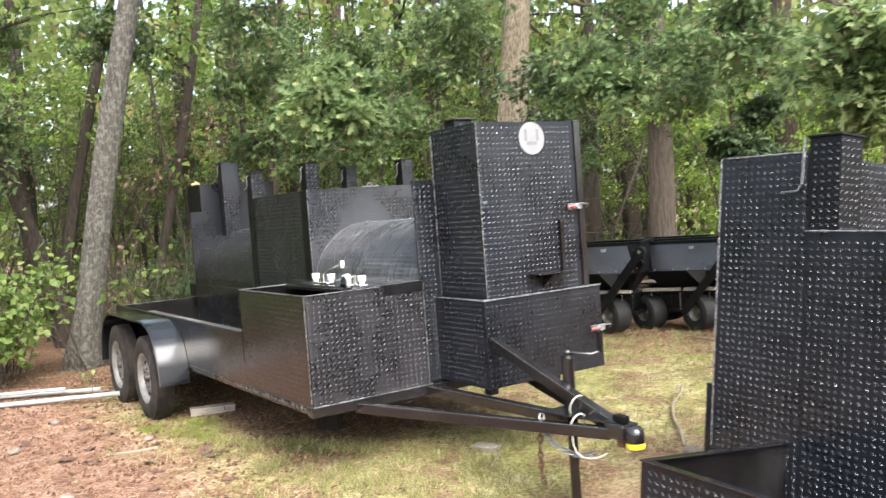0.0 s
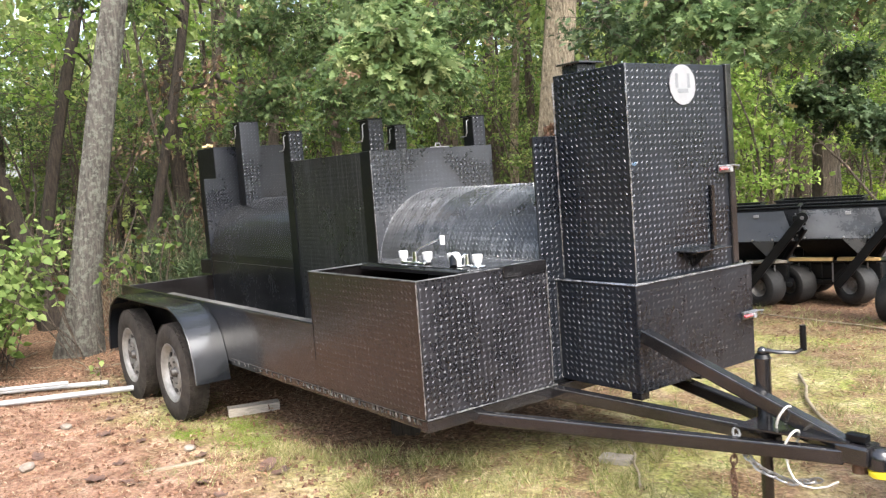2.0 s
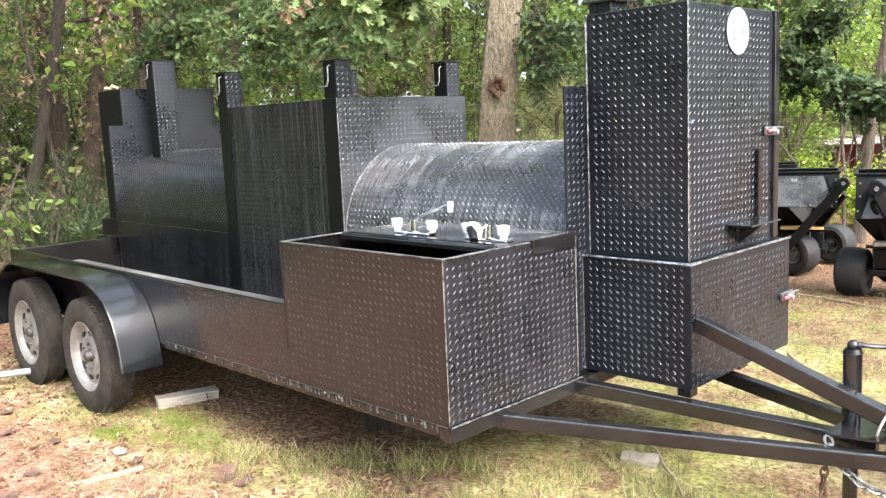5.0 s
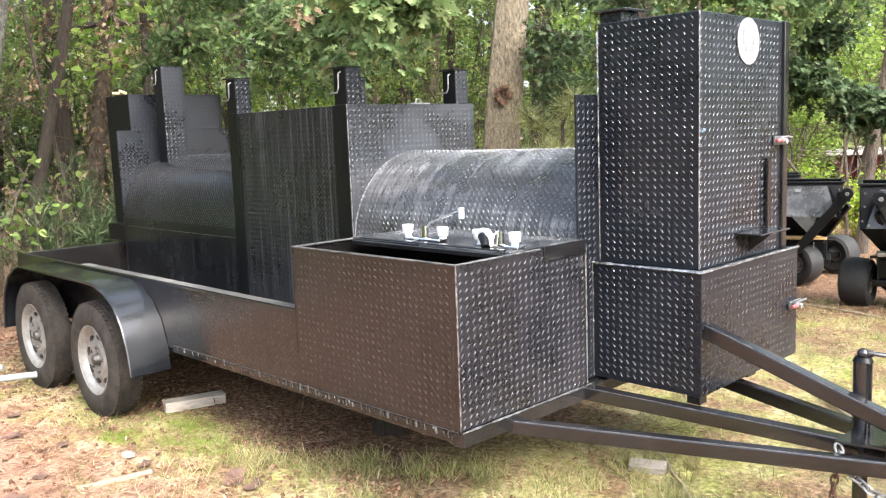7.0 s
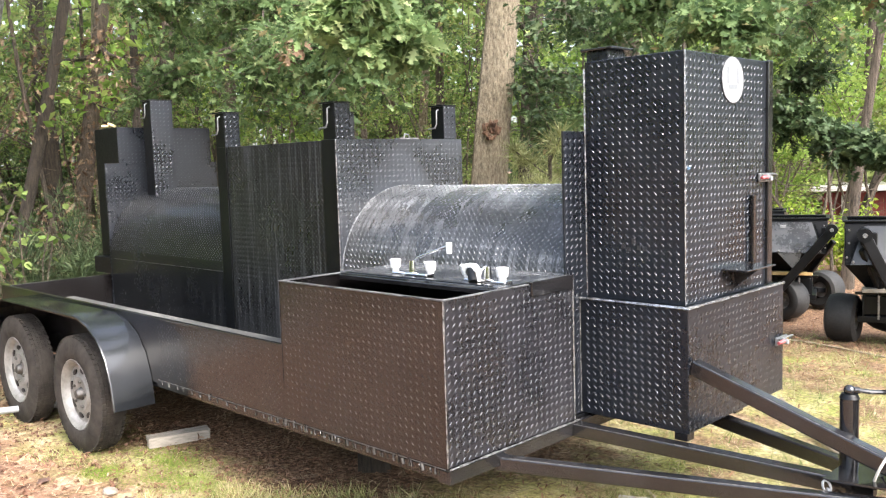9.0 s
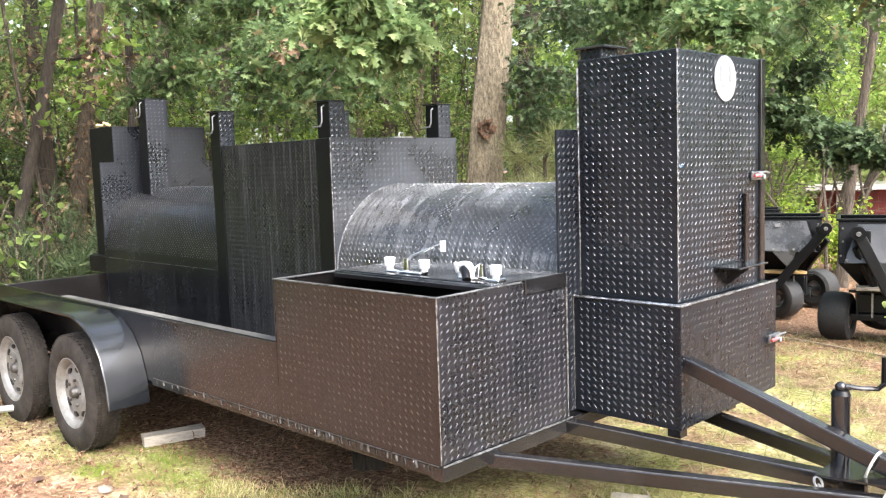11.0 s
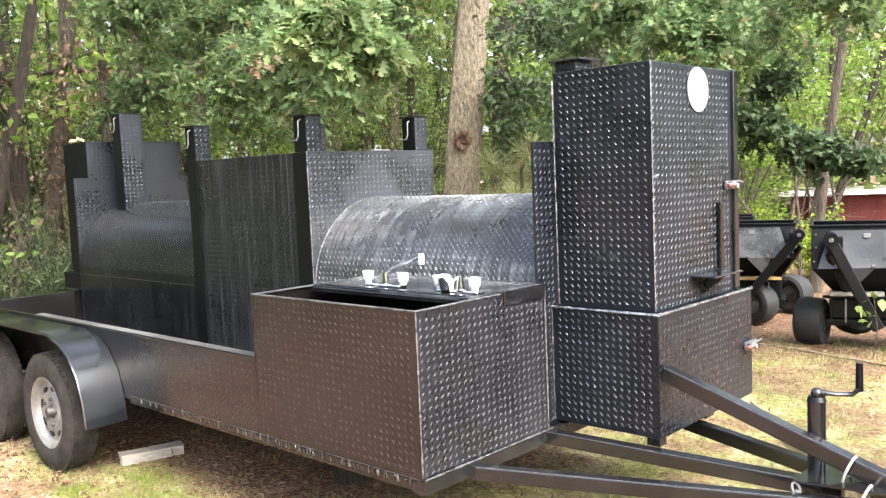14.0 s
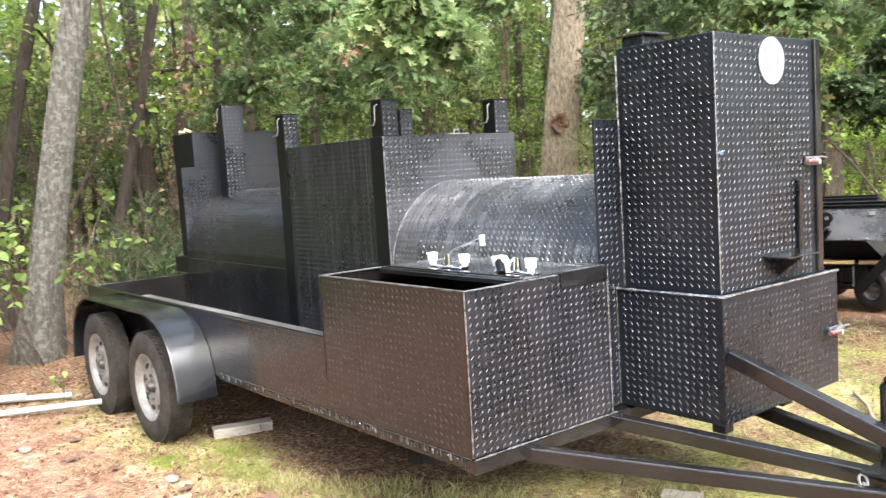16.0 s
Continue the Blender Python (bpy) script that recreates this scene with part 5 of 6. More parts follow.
TRUNKS = [(-3.9, 7.3, 0.2, "B", 0.0, 0.0), (-3.7, 9.9, 0.2, "B", 0.02, 0.0), (-3.5, 13.8, 0.1, "B", 0.085, 0.085), (-4.15, 16.3, 0.09, "D", 0.24, 0.2),
          (-8.5, 1.32, 0.08, "D", 0.0, 0.21), (-10.5, 2.85, 0.14, "B", 0.0, 0.16), (-8.5, 3.15, 0.085, "B", 0.0, 0.1), (-1.7, 9.0, 0.06, "B", 0.09, 0.0), (-10.9, 2.7, 0.15, "D", -0.03, 0.03), (-11.6, 3.8, 0.11, "T", 0.03, 0.03),
          (-12.0, 5.3, 0.1, "B", 0.0, 0.0), (-9.9, 5.0, 0.1, "B", 0.05, 0.05), (-9.9, 6.7, 0.1, "D", 0.0, 0.03), (-9.7, 8.6, 0.13, "B", 0.0, 0.0),
          (-7.9, 7.5, 0.08, "T", 0.02, 0.05), (-6.0, 8.0, 0.15, "D", 0.02, -0.02), (-7.9, 6.1, 0.12, "B", -0.02, 0.0), (-8.4, 0.12, 0.12, "D", 0.0, -0.246), (-9.5, 0.1, 0.1, "D", 0.0, 0.24),
          (-7.7, 7.8, 0.08, "B", 0.03, 0.0), (-12.5, 0.3, 0.16, "D", 0.0, 0.0), (-14, 7.5, 0.18, "B", 0.03, 0.0), (-10, -3.0, 0.16, "B", 0.0, 0.0),
          (-13.5, -2.0, 0.17, "D", 0.0, 0.04), (-9, 12, 0.18, "D", 0.0, 0.0), (-6, 13, 0.14, "B", 0.04, 0.0), (-12.5, 11, 0.18, "B", 0.0, 0.0), (1.5, 11.5, 0.17, "B", 0.0, 0.0)]
BARKS = {"B": (BARK_BROWN, "brown-barked"), "D": (BARK_DARK, "dark-barked"), "T": (BARK_TAN, "tan-barked"), "P": (BARK_PALE, "grey-barked")}
for i, (x, y, r, kind_, lx, ly) in enumerate(TRUNKS):
    m_, word = BARKS[kind_]
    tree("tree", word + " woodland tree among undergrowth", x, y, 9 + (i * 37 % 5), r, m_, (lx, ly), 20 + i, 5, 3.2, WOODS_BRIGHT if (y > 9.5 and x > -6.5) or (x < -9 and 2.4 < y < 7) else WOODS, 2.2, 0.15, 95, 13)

# low sprays of lobed leaves hanging from the oaks
SPRAYS = [(-2.97, 1.95, 2.75, 1.0, 0), (-3.21, 2.43, 2.5, 1.0, 0), (-1.5, 1.0, 2.5, 0.4, 1), (-1.62, 1.1, 2.66, 0.42, 1), (-1.44, 1.06, 2.34, 0.26, 1), (-1.85, 1.4, 2.6, 0.6, 0), (-4.47, 2.3, 2.75, 1.1, 0),
          (-4.45, 2.6, 2.4, 1.0, 0), (-5.59, 2.34, 2.64, 1.1, 0), (-3.75, 3.1, 2.65, 0.8, 0), (-2.99, 4.46, 2.4, 0.9, 2), (-2.18, 3.74, 2.85, 1.0, 2),
          (-3.23, 5.3, 2.0, 0.8, 0), (-1.98, 4.47, 2.95, 1.0, 2), (-1.25, 3.77, 2.75, 0.8, 0), (-1.25, 4.89, 2.9, 1.0, 0), 
          (-1.0, 5.4, 2.85, 0.9, 0), (-5.5, 2.1, 3.3, 1.0, 0),
          (-0.38, 2.95, 2.42, 0.4, 0), (1.33, 3.4, 2.5, 0.9, 1), (1.45, 3.5, 2.2, 0.7, 1),
          (0.19, 3.7, 2.85, 0.9, 0), (-0.75, 4.4, 2.7, 0.9, 0), (-7.2, -1.0, 3.4, 1.1, 0), (-7.3, -0.6, 2.9, 1.0, 0), (-7.4, 0.9, 4.3, 1.0, 0),
          (-5.2, 3.2, 3.6, 1.1, 0), (-6.2, 3.0, 3.5, 1.1, 0), (-7.2, 3.2, 4.2, 1.2, 0), (-4.4, 4.2, 3.8, 1.1, 0), (-3.4, 3.6, 3.7, 1.0, 0), (-6.8, 1.0, 4.0, 1.1, 0),
          (-7.8, -0.4, 4.1, 1.2, 0), (-5.5, 4.6, 3.4, 1.0, 0), (-2.6, 5.4, 3.7, 1.0, 0), (-3.6, 6.2, 3.5, 1.1, 2), (-6.6, 4.4, 3.9, 1.2, 0),
          (-7.5, 3.8, 3.4, 1.1, 0), (-4.9, 1.9, 3.9, 1.0, 0), (-6.4, -1.2, 4.2, 1.1, 0), (-7.9, -1.6, 3.6, 1.2, 0),
          (-1.0, 5.09, 2.04, 0.36, 2), (-0.79, 5.18, 1.93, 0.36, 2), (-0.58, 5.26, 1.77, 0.34, 2), (-0.33, 5.35, 1.68, 0.3, 2), (-0.08, 5.43, 1.58, 0.22, 2), (-0.95, 5.5, 2.3, 0.45, 2)]


def spray(owner, at, size, pale):
    """A hanging branch: a bowed twig, side twigs, leaves along them all."""
    base = Vector(at) - owner.matrix_world.translation
    rr = random.Random(int(at[0] * 97 + at[1] * 31))
    main_way = Vector((rr.uniform(-0.5, 1), rr.uniform(-1, 0.3), -0.25)).normalized()
    bm = bmesh.new()
    stems = []
    for k in range(5):
        w = (main_way + Vector((rr.uniform(-1, 1), rr.uniform(-1, 1), rr.uniform(-0.3, 0.35)))).normalized()
        pts = limb_points(base - w * size * 0.25 + Vector((0, 0, 0.12 * size)), w, size * rr.uniform(0.7, 1.1), rr, 0.06, 6)
        add_tube(bm, pts, 0.008, 5, [0.011 * (1 - 0.13 * i) for i in range(7)])
        stems += pts[1:]
        for p in pts[2:]:
            q = limb_points(p, (rr.uniform(-1, 1), rr.uniform(-1, 1), rr.uniform(-0.5, 0.4)), size * 0.4, rr, 0.08, 4)
            add_tube(bm, q, 0.004, 4)
            stems += q[1:]
    b_ = part("low_branch", bm, BARK_BROWN, owner)
    cs = np.array([tuple(p) for p in stems])
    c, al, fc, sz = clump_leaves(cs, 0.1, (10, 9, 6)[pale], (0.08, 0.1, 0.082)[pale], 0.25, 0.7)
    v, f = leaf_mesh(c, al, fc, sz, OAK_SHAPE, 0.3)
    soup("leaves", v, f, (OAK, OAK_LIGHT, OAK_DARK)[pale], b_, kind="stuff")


scene.view_layers[0].update()
for x, y, z, s, pale in SPRAYS:
    spray(pale_tree if x < -5 else knot_tree, (x, y, z), s, pale)


def dead_spray(owner, at, size, n):
    base = np.array(Vector(at) - owner.matrix_world.translation)
    c, al, fc, sz = clump_leaves(base[None, :], size, n, 0.09, 0.6, 1.0)
    v, f = leaf_mesh(c, al, fc, sz, OAK_SHAPE, 0.5)
    soup("dead_leaves", v, f, DEAD, owner, "brown withered leaves", kind="stuff")


dead_spray(knot_tree, (-3.03, 1.55, 2.46), 0.09, 26)
dead_spray(knot_tree, (-1.15, 5.2, 2.55), 0.12, 24)
dead_spray(knot_tree, (-0.9, 5.5, 2.7), 0.12, 24)
dead_spray(pale_tree, (-7.6, 2.2, 2.9), 0.5, 90)
dead_spray(pale_tree, (-8.6, 1.6, 2.4), 0.5, 80)
for p in ((-10.2, 2.9, 1.2), (-10.2, 3.1, 2.0), (-10.1, 3.3, 2.8), (-10.0, 3.6, 3.6), (-10.3, 2.4, 3.4), (-9.6, 3.9, 3.0)):
    dead_spray(pale_tree, p, 0.55, 130)

# thin dead branches tangled among the trunks
for i, (x, y, top_z) in enumerate(((-10.0, 2.2, 3.6), (-9.6, 3.3, 3.9), (-10.4, 1.2, 3.2), (-9.0, 2.6, 3.4))):
    rr = random.Random(300 + i)
    dead = thing("dead_branch", "bare brown dead branches tangled among the trunks", "branch", pose(x, y, float(ground_height(x, y))), "dead branches")
    way = Vector((rr.uniform(-0.25, 0.25), rr.uniform(-0.35, 0.35), 1))
    stem_pts = limb_points((0, 0, -0.05), way, top_z, rr, 0.0, 9)
    part("stem", tube(stem_pts, 0.03, 6, [0.032 - 0.0025 * k for k in range(10)]), BARK_BROWN, dead, smooth=True)
    bm = bmesh.new()
    for p in stem_pts[3:]:
        for _ in range(4):
            q = limb_points(p, (rr.uniform(-1, 1), rr.uniform(-1, 1), rr.uniform(-0.5, 0.6)), rr.uniform(0.5, 1.3), rr, 0.06, 6)
            add_tube(bm, q, 0.01, 4, [0.011 - 0.0014 * k for k in range(7)])
            for w in q[2:]:
                add_tube(bm, limb_points(w, (rr.uniform(-1, 1), rr.uniform(-1, 1), rr.uniform(-0.6, 0.5)), rr.uniform(0.2, 0.5), rr, 0.06, 3), 0.004, 3)
    tagged(part("twig_tangle", bm, BARK_BROWN, dead), kind="stuff")

# undergrowth saplings: a few built, then copied through the wood
masters = []
for i in range(6):
    mat = (WOODS, OAK, WOODS, WOODS_BRIGHT, OAK, WOODS_BRIGHT)[i]
    rr = random.Random(100 + i)
    s = thing("sapling", "leafy green sapling in the wood's undergrowth", "sapling", pose(-16 - i, 14 + i, 0), "undergrowth")
    stems, bm = [], bmesh.new()
    for k in range(3):
        pts = limb_points((rr.uniform(-0.2, 0.2), rr.uniform(-0.2, 0.2), -0.03), (rr.uniform(-0.25, 0.25), rr.uniform(-0.25, 0.25), 1), 4.2, rr, -0.04, 9)
        add_tube(bm, pts, 0.02, 6, [0.028 * (1 - 0.09 * j) for j in range(10)])
        for p in pts[1:]:
            for _ in range(2):
                q = limb_points(p, (rr.uniform(-1, 1), rr.uniform(-1, 1), rr.uniform(-0.1, 0.4)), rr.uniform(0.5, 1.1), rr, 0.05, 4)
                add_tube(bm, q, 0.006, 4)
                stems += q[1:]
    tagged(part("stem", bm, BARK_BROWN, s), kind="stuff")
    cs = np.array([tuple(p) for p in stems])
    if i < 4:
        cs = cs[cs[:, 2] > (2.2, 2.5, 1.8, 1.9)[i]]
    c, al, fc, sz = clump_leaves(cs, 0.26, 20, 0.074)
    v, f = leaf_mesh(c, al, fc, sz, LEAF_SHAPE if i < 3 else BROAD_SHAPE)
    soup("crown", v, f, mat, s)
    masters.append(s)

rs = random.Random(11)


def clear_of_things(x, y):
    if -6.6 < x < 3.5 and -5 < y < 5.6:
        return False
    if -11 < x and -2.5 < y < 5.0 and rs.random() < 0.96:
        return False
    if -5.2 < x < 1.6 and y < 8.2:
        return False
    if x > -2.6 + (y - 8) * -0.25 and y > 7 and y < 21:
        return rs.random() < 0.12
    return y > -7


spots, tries = [], 0
while len(spots) < 112 and tries < 9000:
    tries += 1
    a, d = rs.uniform(radians(98), radians(196)), rs.uniform(7.0, 21)
    x, y = 1.0 + d * math.cos(a), -1.0 + d * math.sin(a)
    if clear_of_things(x, y) and all(math.hypot(x - p, y - q) > 0.95 for p, q in spots) and math.hypot(x + 6.15, y) > 1.0 and math.hypot(x + 3.5, y - 4.3) > 0.8:
        spots.append((x, y))
for i, (x, y) in enumerate(spots):
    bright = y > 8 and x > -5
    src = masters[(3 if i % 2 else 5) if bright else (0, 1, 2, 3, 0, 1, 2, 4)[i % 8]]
    s = rs.uniform(0.7, 1.25)
    copy_thing(src, pose(x, y, float(ground_height(x, y)), 0, 0, rs.uniform(0, 360)) @ Matrix.Scale(s, 4))

# a bright bush and its neighbours behind the carts
for i, (x, y, size) in enumerate(((-2.7, 9.8, 0.85), (-2.1, 10.4, 0.75), (-3.5, 10.6, 0.9))):
    rr = random.Random(500 + i)
    ob = thing("bush", "bright yellow-green bush behind the carts", "bush", pose(x, y, float(ground_height(x, y))), "bushes behind the carts")
    bm, ends = bmesh.new(), []
    for k in range(16):
        pts = limb_points((rr.uniform(-0.1, 0.1), rr.uniform(-0.1, 0.1), -0.02), (rr.uniform(-0.6, 0.6), rr.uniform(-0.6, 0.6), 1), size * rr.uniform(0.9, 1.4), rr, 0.03, 6)
        add_tube(bm, pts, 0.006, 4)
        ends += pts[2:]
    tagged(part("stem", bm, BARK_BROWN, ob), kind="stuff")
    c, al, fc, sz = clump_leaves(np.array([tuple(p) for p in ends]), 0.17, 22, 0.06, 0.3, 0.8)
    v, f = leaf_mesh(c, al, fc, sz, BROAD_SHAPE)
    soup("leaves", v, f, BUSH_BRIGHT, ob)

# slender bare poles between the trees
for i in range(34):
    while True:
        a, d = rs.uniform(radians(112), radians(182)), rs.uniform(9.0, 20)
        x, y = 1.0 + d * math.cos(a), -1.0 + d * math.sin(a)
        if x < -6.8 or y > 8.4:
            break
    m_, word = BARKS["BDBD"[i % 4]]
    ob = thing("young_tree", word + " slender young tree in the wood", "tree", pose(x, y, float(ground_height(x, y)) - 0.02), "young trees")
    bm, centre = trunk_mesh(7.5, rs.uniform(0.035, 0.075), (rs.uniform(-0.08, 0.08), rs.uniform(-0.08, 0.08)), 0.08, 400 + i, 8, 0.3)
    part("trunk", bm, m_, ob, smooth=True)
    for k in range(4):
        h = rs.uniform(1.0, 4.0)
        pts = limb_points(centre(h), (rs.uniform(-1, 1), rs.uniform(-1, 1), 0.35), rs.uniform(0.6, 1.4), rs, 0.0, 5)
        part("limb", tube(pts, 0.01, 5, [0.014 * (1 - 0.15 * j) for j in range(6)]), m_, ob)

# broad-leaved shrubs by the pale oak
for i, (x, y, s) in enumerate(((-6.1, -0.85, 1.35), (-6.25, -1.3, 1.5), (-5.9, -0.18, 1.2), (-6.0, 0.16, 1.35), (-5.6, -1.15, 1.0), (-5.9, -1.75, 1.15), (-6.6, -1.3, 1.2), (-6.05, 0.72, 1.3), (-5.2, -2.3, 1.0), (-6.8, -2.6, 1.3))):
    rr = random.Random(200 + i)
    sh = thing("shrub", "bright green broad-leaved shrub beside the oak", "shrub", pose(x, y, 0), "shrubs by the oak")
    bm, ends = bmesh.new(), []
    few = y > -0.5
    for k in range(5 if few else 12):
        pts = limb_points((rr.uniform(-0.12, 0.12), rr.uniform(-0.12, 0.12), -0.02), (rr.uniform(-0.5, 0.5), rr.uniform(-0.5, 0.5), 1), s * rr.uniform(0.8, 1.3), rr, 0.02, 6)
        add_tube(bm, pts, 0.007, 5)
        ends += pts[5:] if few else pts[3:]
    tagged(part("stem", bm, BARK_BROWN, sh), kind="stuff")
    c, al, fc, sz = clump_leaves(np.array([tuple(p) for p in ends]), 0.13 if few else 0.2, 6 if few else 13, 0.09 if few else 0.092, 0.3, 0.7)
    v, f = leaf_mesh(c, al, fc, sz, BROAD_SHAPE)
    soup("leaves", v, f, SHRUB, sh)

# dry brush by the trailer's tail
for i, (x, y) in enumerate(((-7.3, 1.1), (-7.9, 0.7), (-8.1, 1.9), (-7.4, 2.3), (-8.8, 1.2), (-6.5, 1.9), (-7.2, 3.0), (-8.2, 2.9), (-6.3, 2.4), (-9.2, 2.2))):
    rr = random.Random(300 + i)
    br = thing("brush", "dry brown brush of bare twigs under the trees", "brush", pose(x, y, 0), "dry brush")
    bm, ends = bmesh.new(), []
    for k in range(26):
        pts = limb_points((rr.uniform(-0.3, 0.3), rr.uniform(-0.3, 0.3), -0.02), (rr.uniform(-0.6, 0.6), rr.uniform(-0.6, 0.6), 1), rr.uniform(0.5, 1.5), rr, 0.04, 6)
        add_tube(bm, pts, 0.005, 4, [0.0065 * (1 - 0.12 * j) for j in range(7)])
        ends += pts[2:]
    tagged(part("stem", bm, BARK_TAN, br), kind="stuff")
    c, al, fc, sz = clump_leaves(np.array([tuple(p) for p in ends]), 0.08, 1, 0.06, 0.5, 1.0)
    v, f = leaf_mesh(c, al, fc, sz, OAK_SHAPE, 0.5)
    soup("dead_leaves", v, f, DEAD, br, kind="stuff")

# a dark juniper bush behind the shrub
juniper = thing("juniper", "dense dark green juniper bush under the trees", "bush", pose(-6.7, 1.4, 0))
bm, ends = bmesh.new(), []
rr = random.Random(61)
for k in range(30):
    pts = limb_points((rr.uniform(-0.1, 0.1), rr.uniform(-0.1, 0.1), -0.02), (rr.uniform(-0.8, 0.8), rr.uniform(-0.8, 0.8), 1), rr.uniform(0.7, 1.65), rr, 0.0, 8)
    add_tube(bm, pts, 0.006, 4, [0.009 * (1 - 0.1 * j) for j in range(9)])
    ends += pts[2:]
tagged(part("stem", bm, BARK_BROWN, juniper), kind="stuff")
c, al, fc, sz = clump_leaves(np.array([tuple(p) for p in ends]), 0.13, 60, 0.12, -0.5, 1.0)
v, f = leaf_mesh(c, al, fc, sz, NEEDLE_SHAPE * np.array([2.6, 1]), 0.0)
soup("needles", v, f, JUNIPER, juniper)

# a pine seedling behind the barrel, a sprout beside the carts
pine = thing("pine_seedling", "young long-needled pine behind the trailer", "pine", pose(-2.63, 4.06, 0))
bm, ends = bmesh.new(), []
rr = random.Random(5)
for k in range(9):
    pts = limb_points((0, 0, 0.85 + 0.09 * k), (rr.uniform(-1, 1), rr.uniform(-1, 1), 0.6), 0.42, rr, -0.05, 4)
    add_tube(bm, pts, 0.007, 5)
    ends += pts[2:]
add_tube(bm, [(0, 0, -0.02), (0.02, 0, 0.8), (0, 0.02, 1.8)], 0.016, 6)
part("stem", bm, BARK_BROWN, pine)
c, al, fc, sz = clump_leaves(np.array([tuple(p) for p in ends] + [(0, 0.02, 1.8)]), 0.03, 80, 0.19, 0.05, 1.0)
v, f = leaf_mesh(c, unit(al + np.array([0, 0, 0.35])), fc, sz, NEEDLE_SHAPE, 0.0)
soup("needles", v, f, NEEDLES, pine)

sprout = thing("sprout", "small bright sprout in the leaf litter", "plant", pose(0.12, 5.0, -0.006))
part("stem", tube([(0, 0, -0.01), (0.03, 0.01, 0.25), (0.0, 0.02, 0.5)], 0.005, 6), BARK_BROWN, sprout)
c, al, fc, sz = clump_leaves(np.array([(0.0, 0, 0.3), (0.03, 0.02, 0.5), (-0.06, 0, 0.4)]), 0.09, 4, 0.1)
v, f = leaf_mesh(c, al, fc, sz, BROAD_SHAPE)
soup("leaves", v, f, SHRUB, sprout)

# the far woods all round; those out of view are added to dim reflections
n = 104000
ang = np.concatenate([rng.uniform(radians(96), radians(258), 68000), rng.uniform(radians(96), radians(118), 24000), rng.uniform(radians(258), radians(456), 12000)])
back = ang > radians(258)
dist = np.where(back, rng.uniform(55, 75, n), rng.uniform(23, 34, n))
# Unseen nearer woods, raised to keep sky off the side faces
near_back = back & (ang < radians(322))
dist = np.where(near_back, rng.uniform(34, 50, n), dist)
tall_ = np.where(near_back, 11.0, np.where(back, 4.5, 13.0)) * (0.75 + 0.25 * np.sin(ang * 9) * np.sin(ang * 23 + 1))
keep_ = rng.random(n) < np.where((ang < radians(112)), 0.75, np.where((ang > radians(150)) & (ang < radians(185)), 0.46, np.where(ang > radians(190), 0.9, 0.42)))
h_ = rng.random(n) ** 0.9 * tall_
cl = np.stack([1 + dist * np.cos(ang), -1 + dist * np.sin(ang), h_], 1)[keep_]
nn = len(cl)
v, f = leaf_mesh(cl, rng.normal(size=(nn, 3)) + np.array([0, 0, -0.3]), rng.normal(size=(nn, 3)) + np.array([0, 0, 0.8]), np.where(back[keep_], 1.5, np.where(ang[keep_] < radians(118), 0.26, 0.5)) * rng.uniform(0.6, 1.3, nn), BROAD_SHAPE)
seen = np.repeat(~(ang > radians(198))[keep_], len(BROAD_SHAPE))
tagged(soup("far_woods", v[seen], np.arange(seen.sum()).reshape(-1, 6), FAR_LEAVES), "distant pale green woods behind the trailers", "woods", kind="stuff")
tagged(soup("far_woods", v[~seen], np.arange((~seen).sum()).reshape(-1, 6), WOODS), "unseen dark woods added behind to dim the steel's reflections", "woods", kind="stuff")

# ---------- ground cover ----------


def scatter(n, x0, x1, y0, y1):
    x, y = rng.uniform(x0, x1, n), rng.uniform(y0, y1, n)
    return x, y


def wander(x, y):
    return 0.5 * np.sin(1.9 * x + 0.6) * np.sin(2.3 * y + 1.1) + 0.35 * np.sin(4.1 * x - 3.3 * y)


x, y = scatter(5200, -5.0, 4.0, -2.2, 5.6)
ok = (y + 0.9 * wander(x, y) > -0.45) & (x > -4.4) & ~((x < -0.2) & (y > 0.3 + 0.2 * x) & (y < 1.75)) & (rng.random(len(x)) < np.where(x > 0.95, 0.28, 0.9))
x, y = x[ok], y[ok]
per = 16
bx = np.repeat(x, per) + rng.normal(size=len(x) * per) * 0.035
by = np.repeat(y, per) + rng.normal(size=len(x) * per) * 0.035
base = np.stack([bx, by, ground_height(bx, by) - 0.004], 1)
up = np.array([0, 0, 1.0]) + rng.normal(size=base.shape) * np.array([0.75, 0.75, 0.1])
size = np.repeat(rng.uniform(0.03, 0.1, len(x)), per) * rng.uniform(0.6, 1.3, len(bx))
v, f = leaf_mesh(base, up, rng.normal(size=base.shape), size, TUFT_SHAPE, 0.0)
tagged(soup("grass", v, f, GRASS), "thin yellow-green grass tufts on the clay", "grass", kind="stuff")

x, y = scatter(1300, -3.2, 1.6, -0.6, 1.2)
ok = (np.abs(y - 0.08 + 0.12 * np.sin(3 * x)) < 0.3 + 0.3 * rng.random(len(x))) & ((y < 0.45 + 0.22 * x) | (x > -0.2)) & (rng.random(len(x)) < 0.25 + 0.75 * (np.sin(5 * x + 1) * np.sin(4 * y + 2 * x) > 0))
x, y = x[ok], y[ok]
per = 16
bx = np.repeat(x, per) + rng.normal(size=len(x) * per) * 0.03
by = np.repeat(y, per) + rng.normal(size=len(x) * per) * 0.03
base = np.stack([bx, by, ground_height(bx, by) - 0.004], 1)
up = np.array([0, 0, 1.0]) + rng.normal(size=base.shape) * np.array([0.5, 0.5, 0.1])
size = np.repeat(rng.uniform(0.03, 0.095, len(x)), per) * rng.uniform(0.5, 1.2, len(bx))
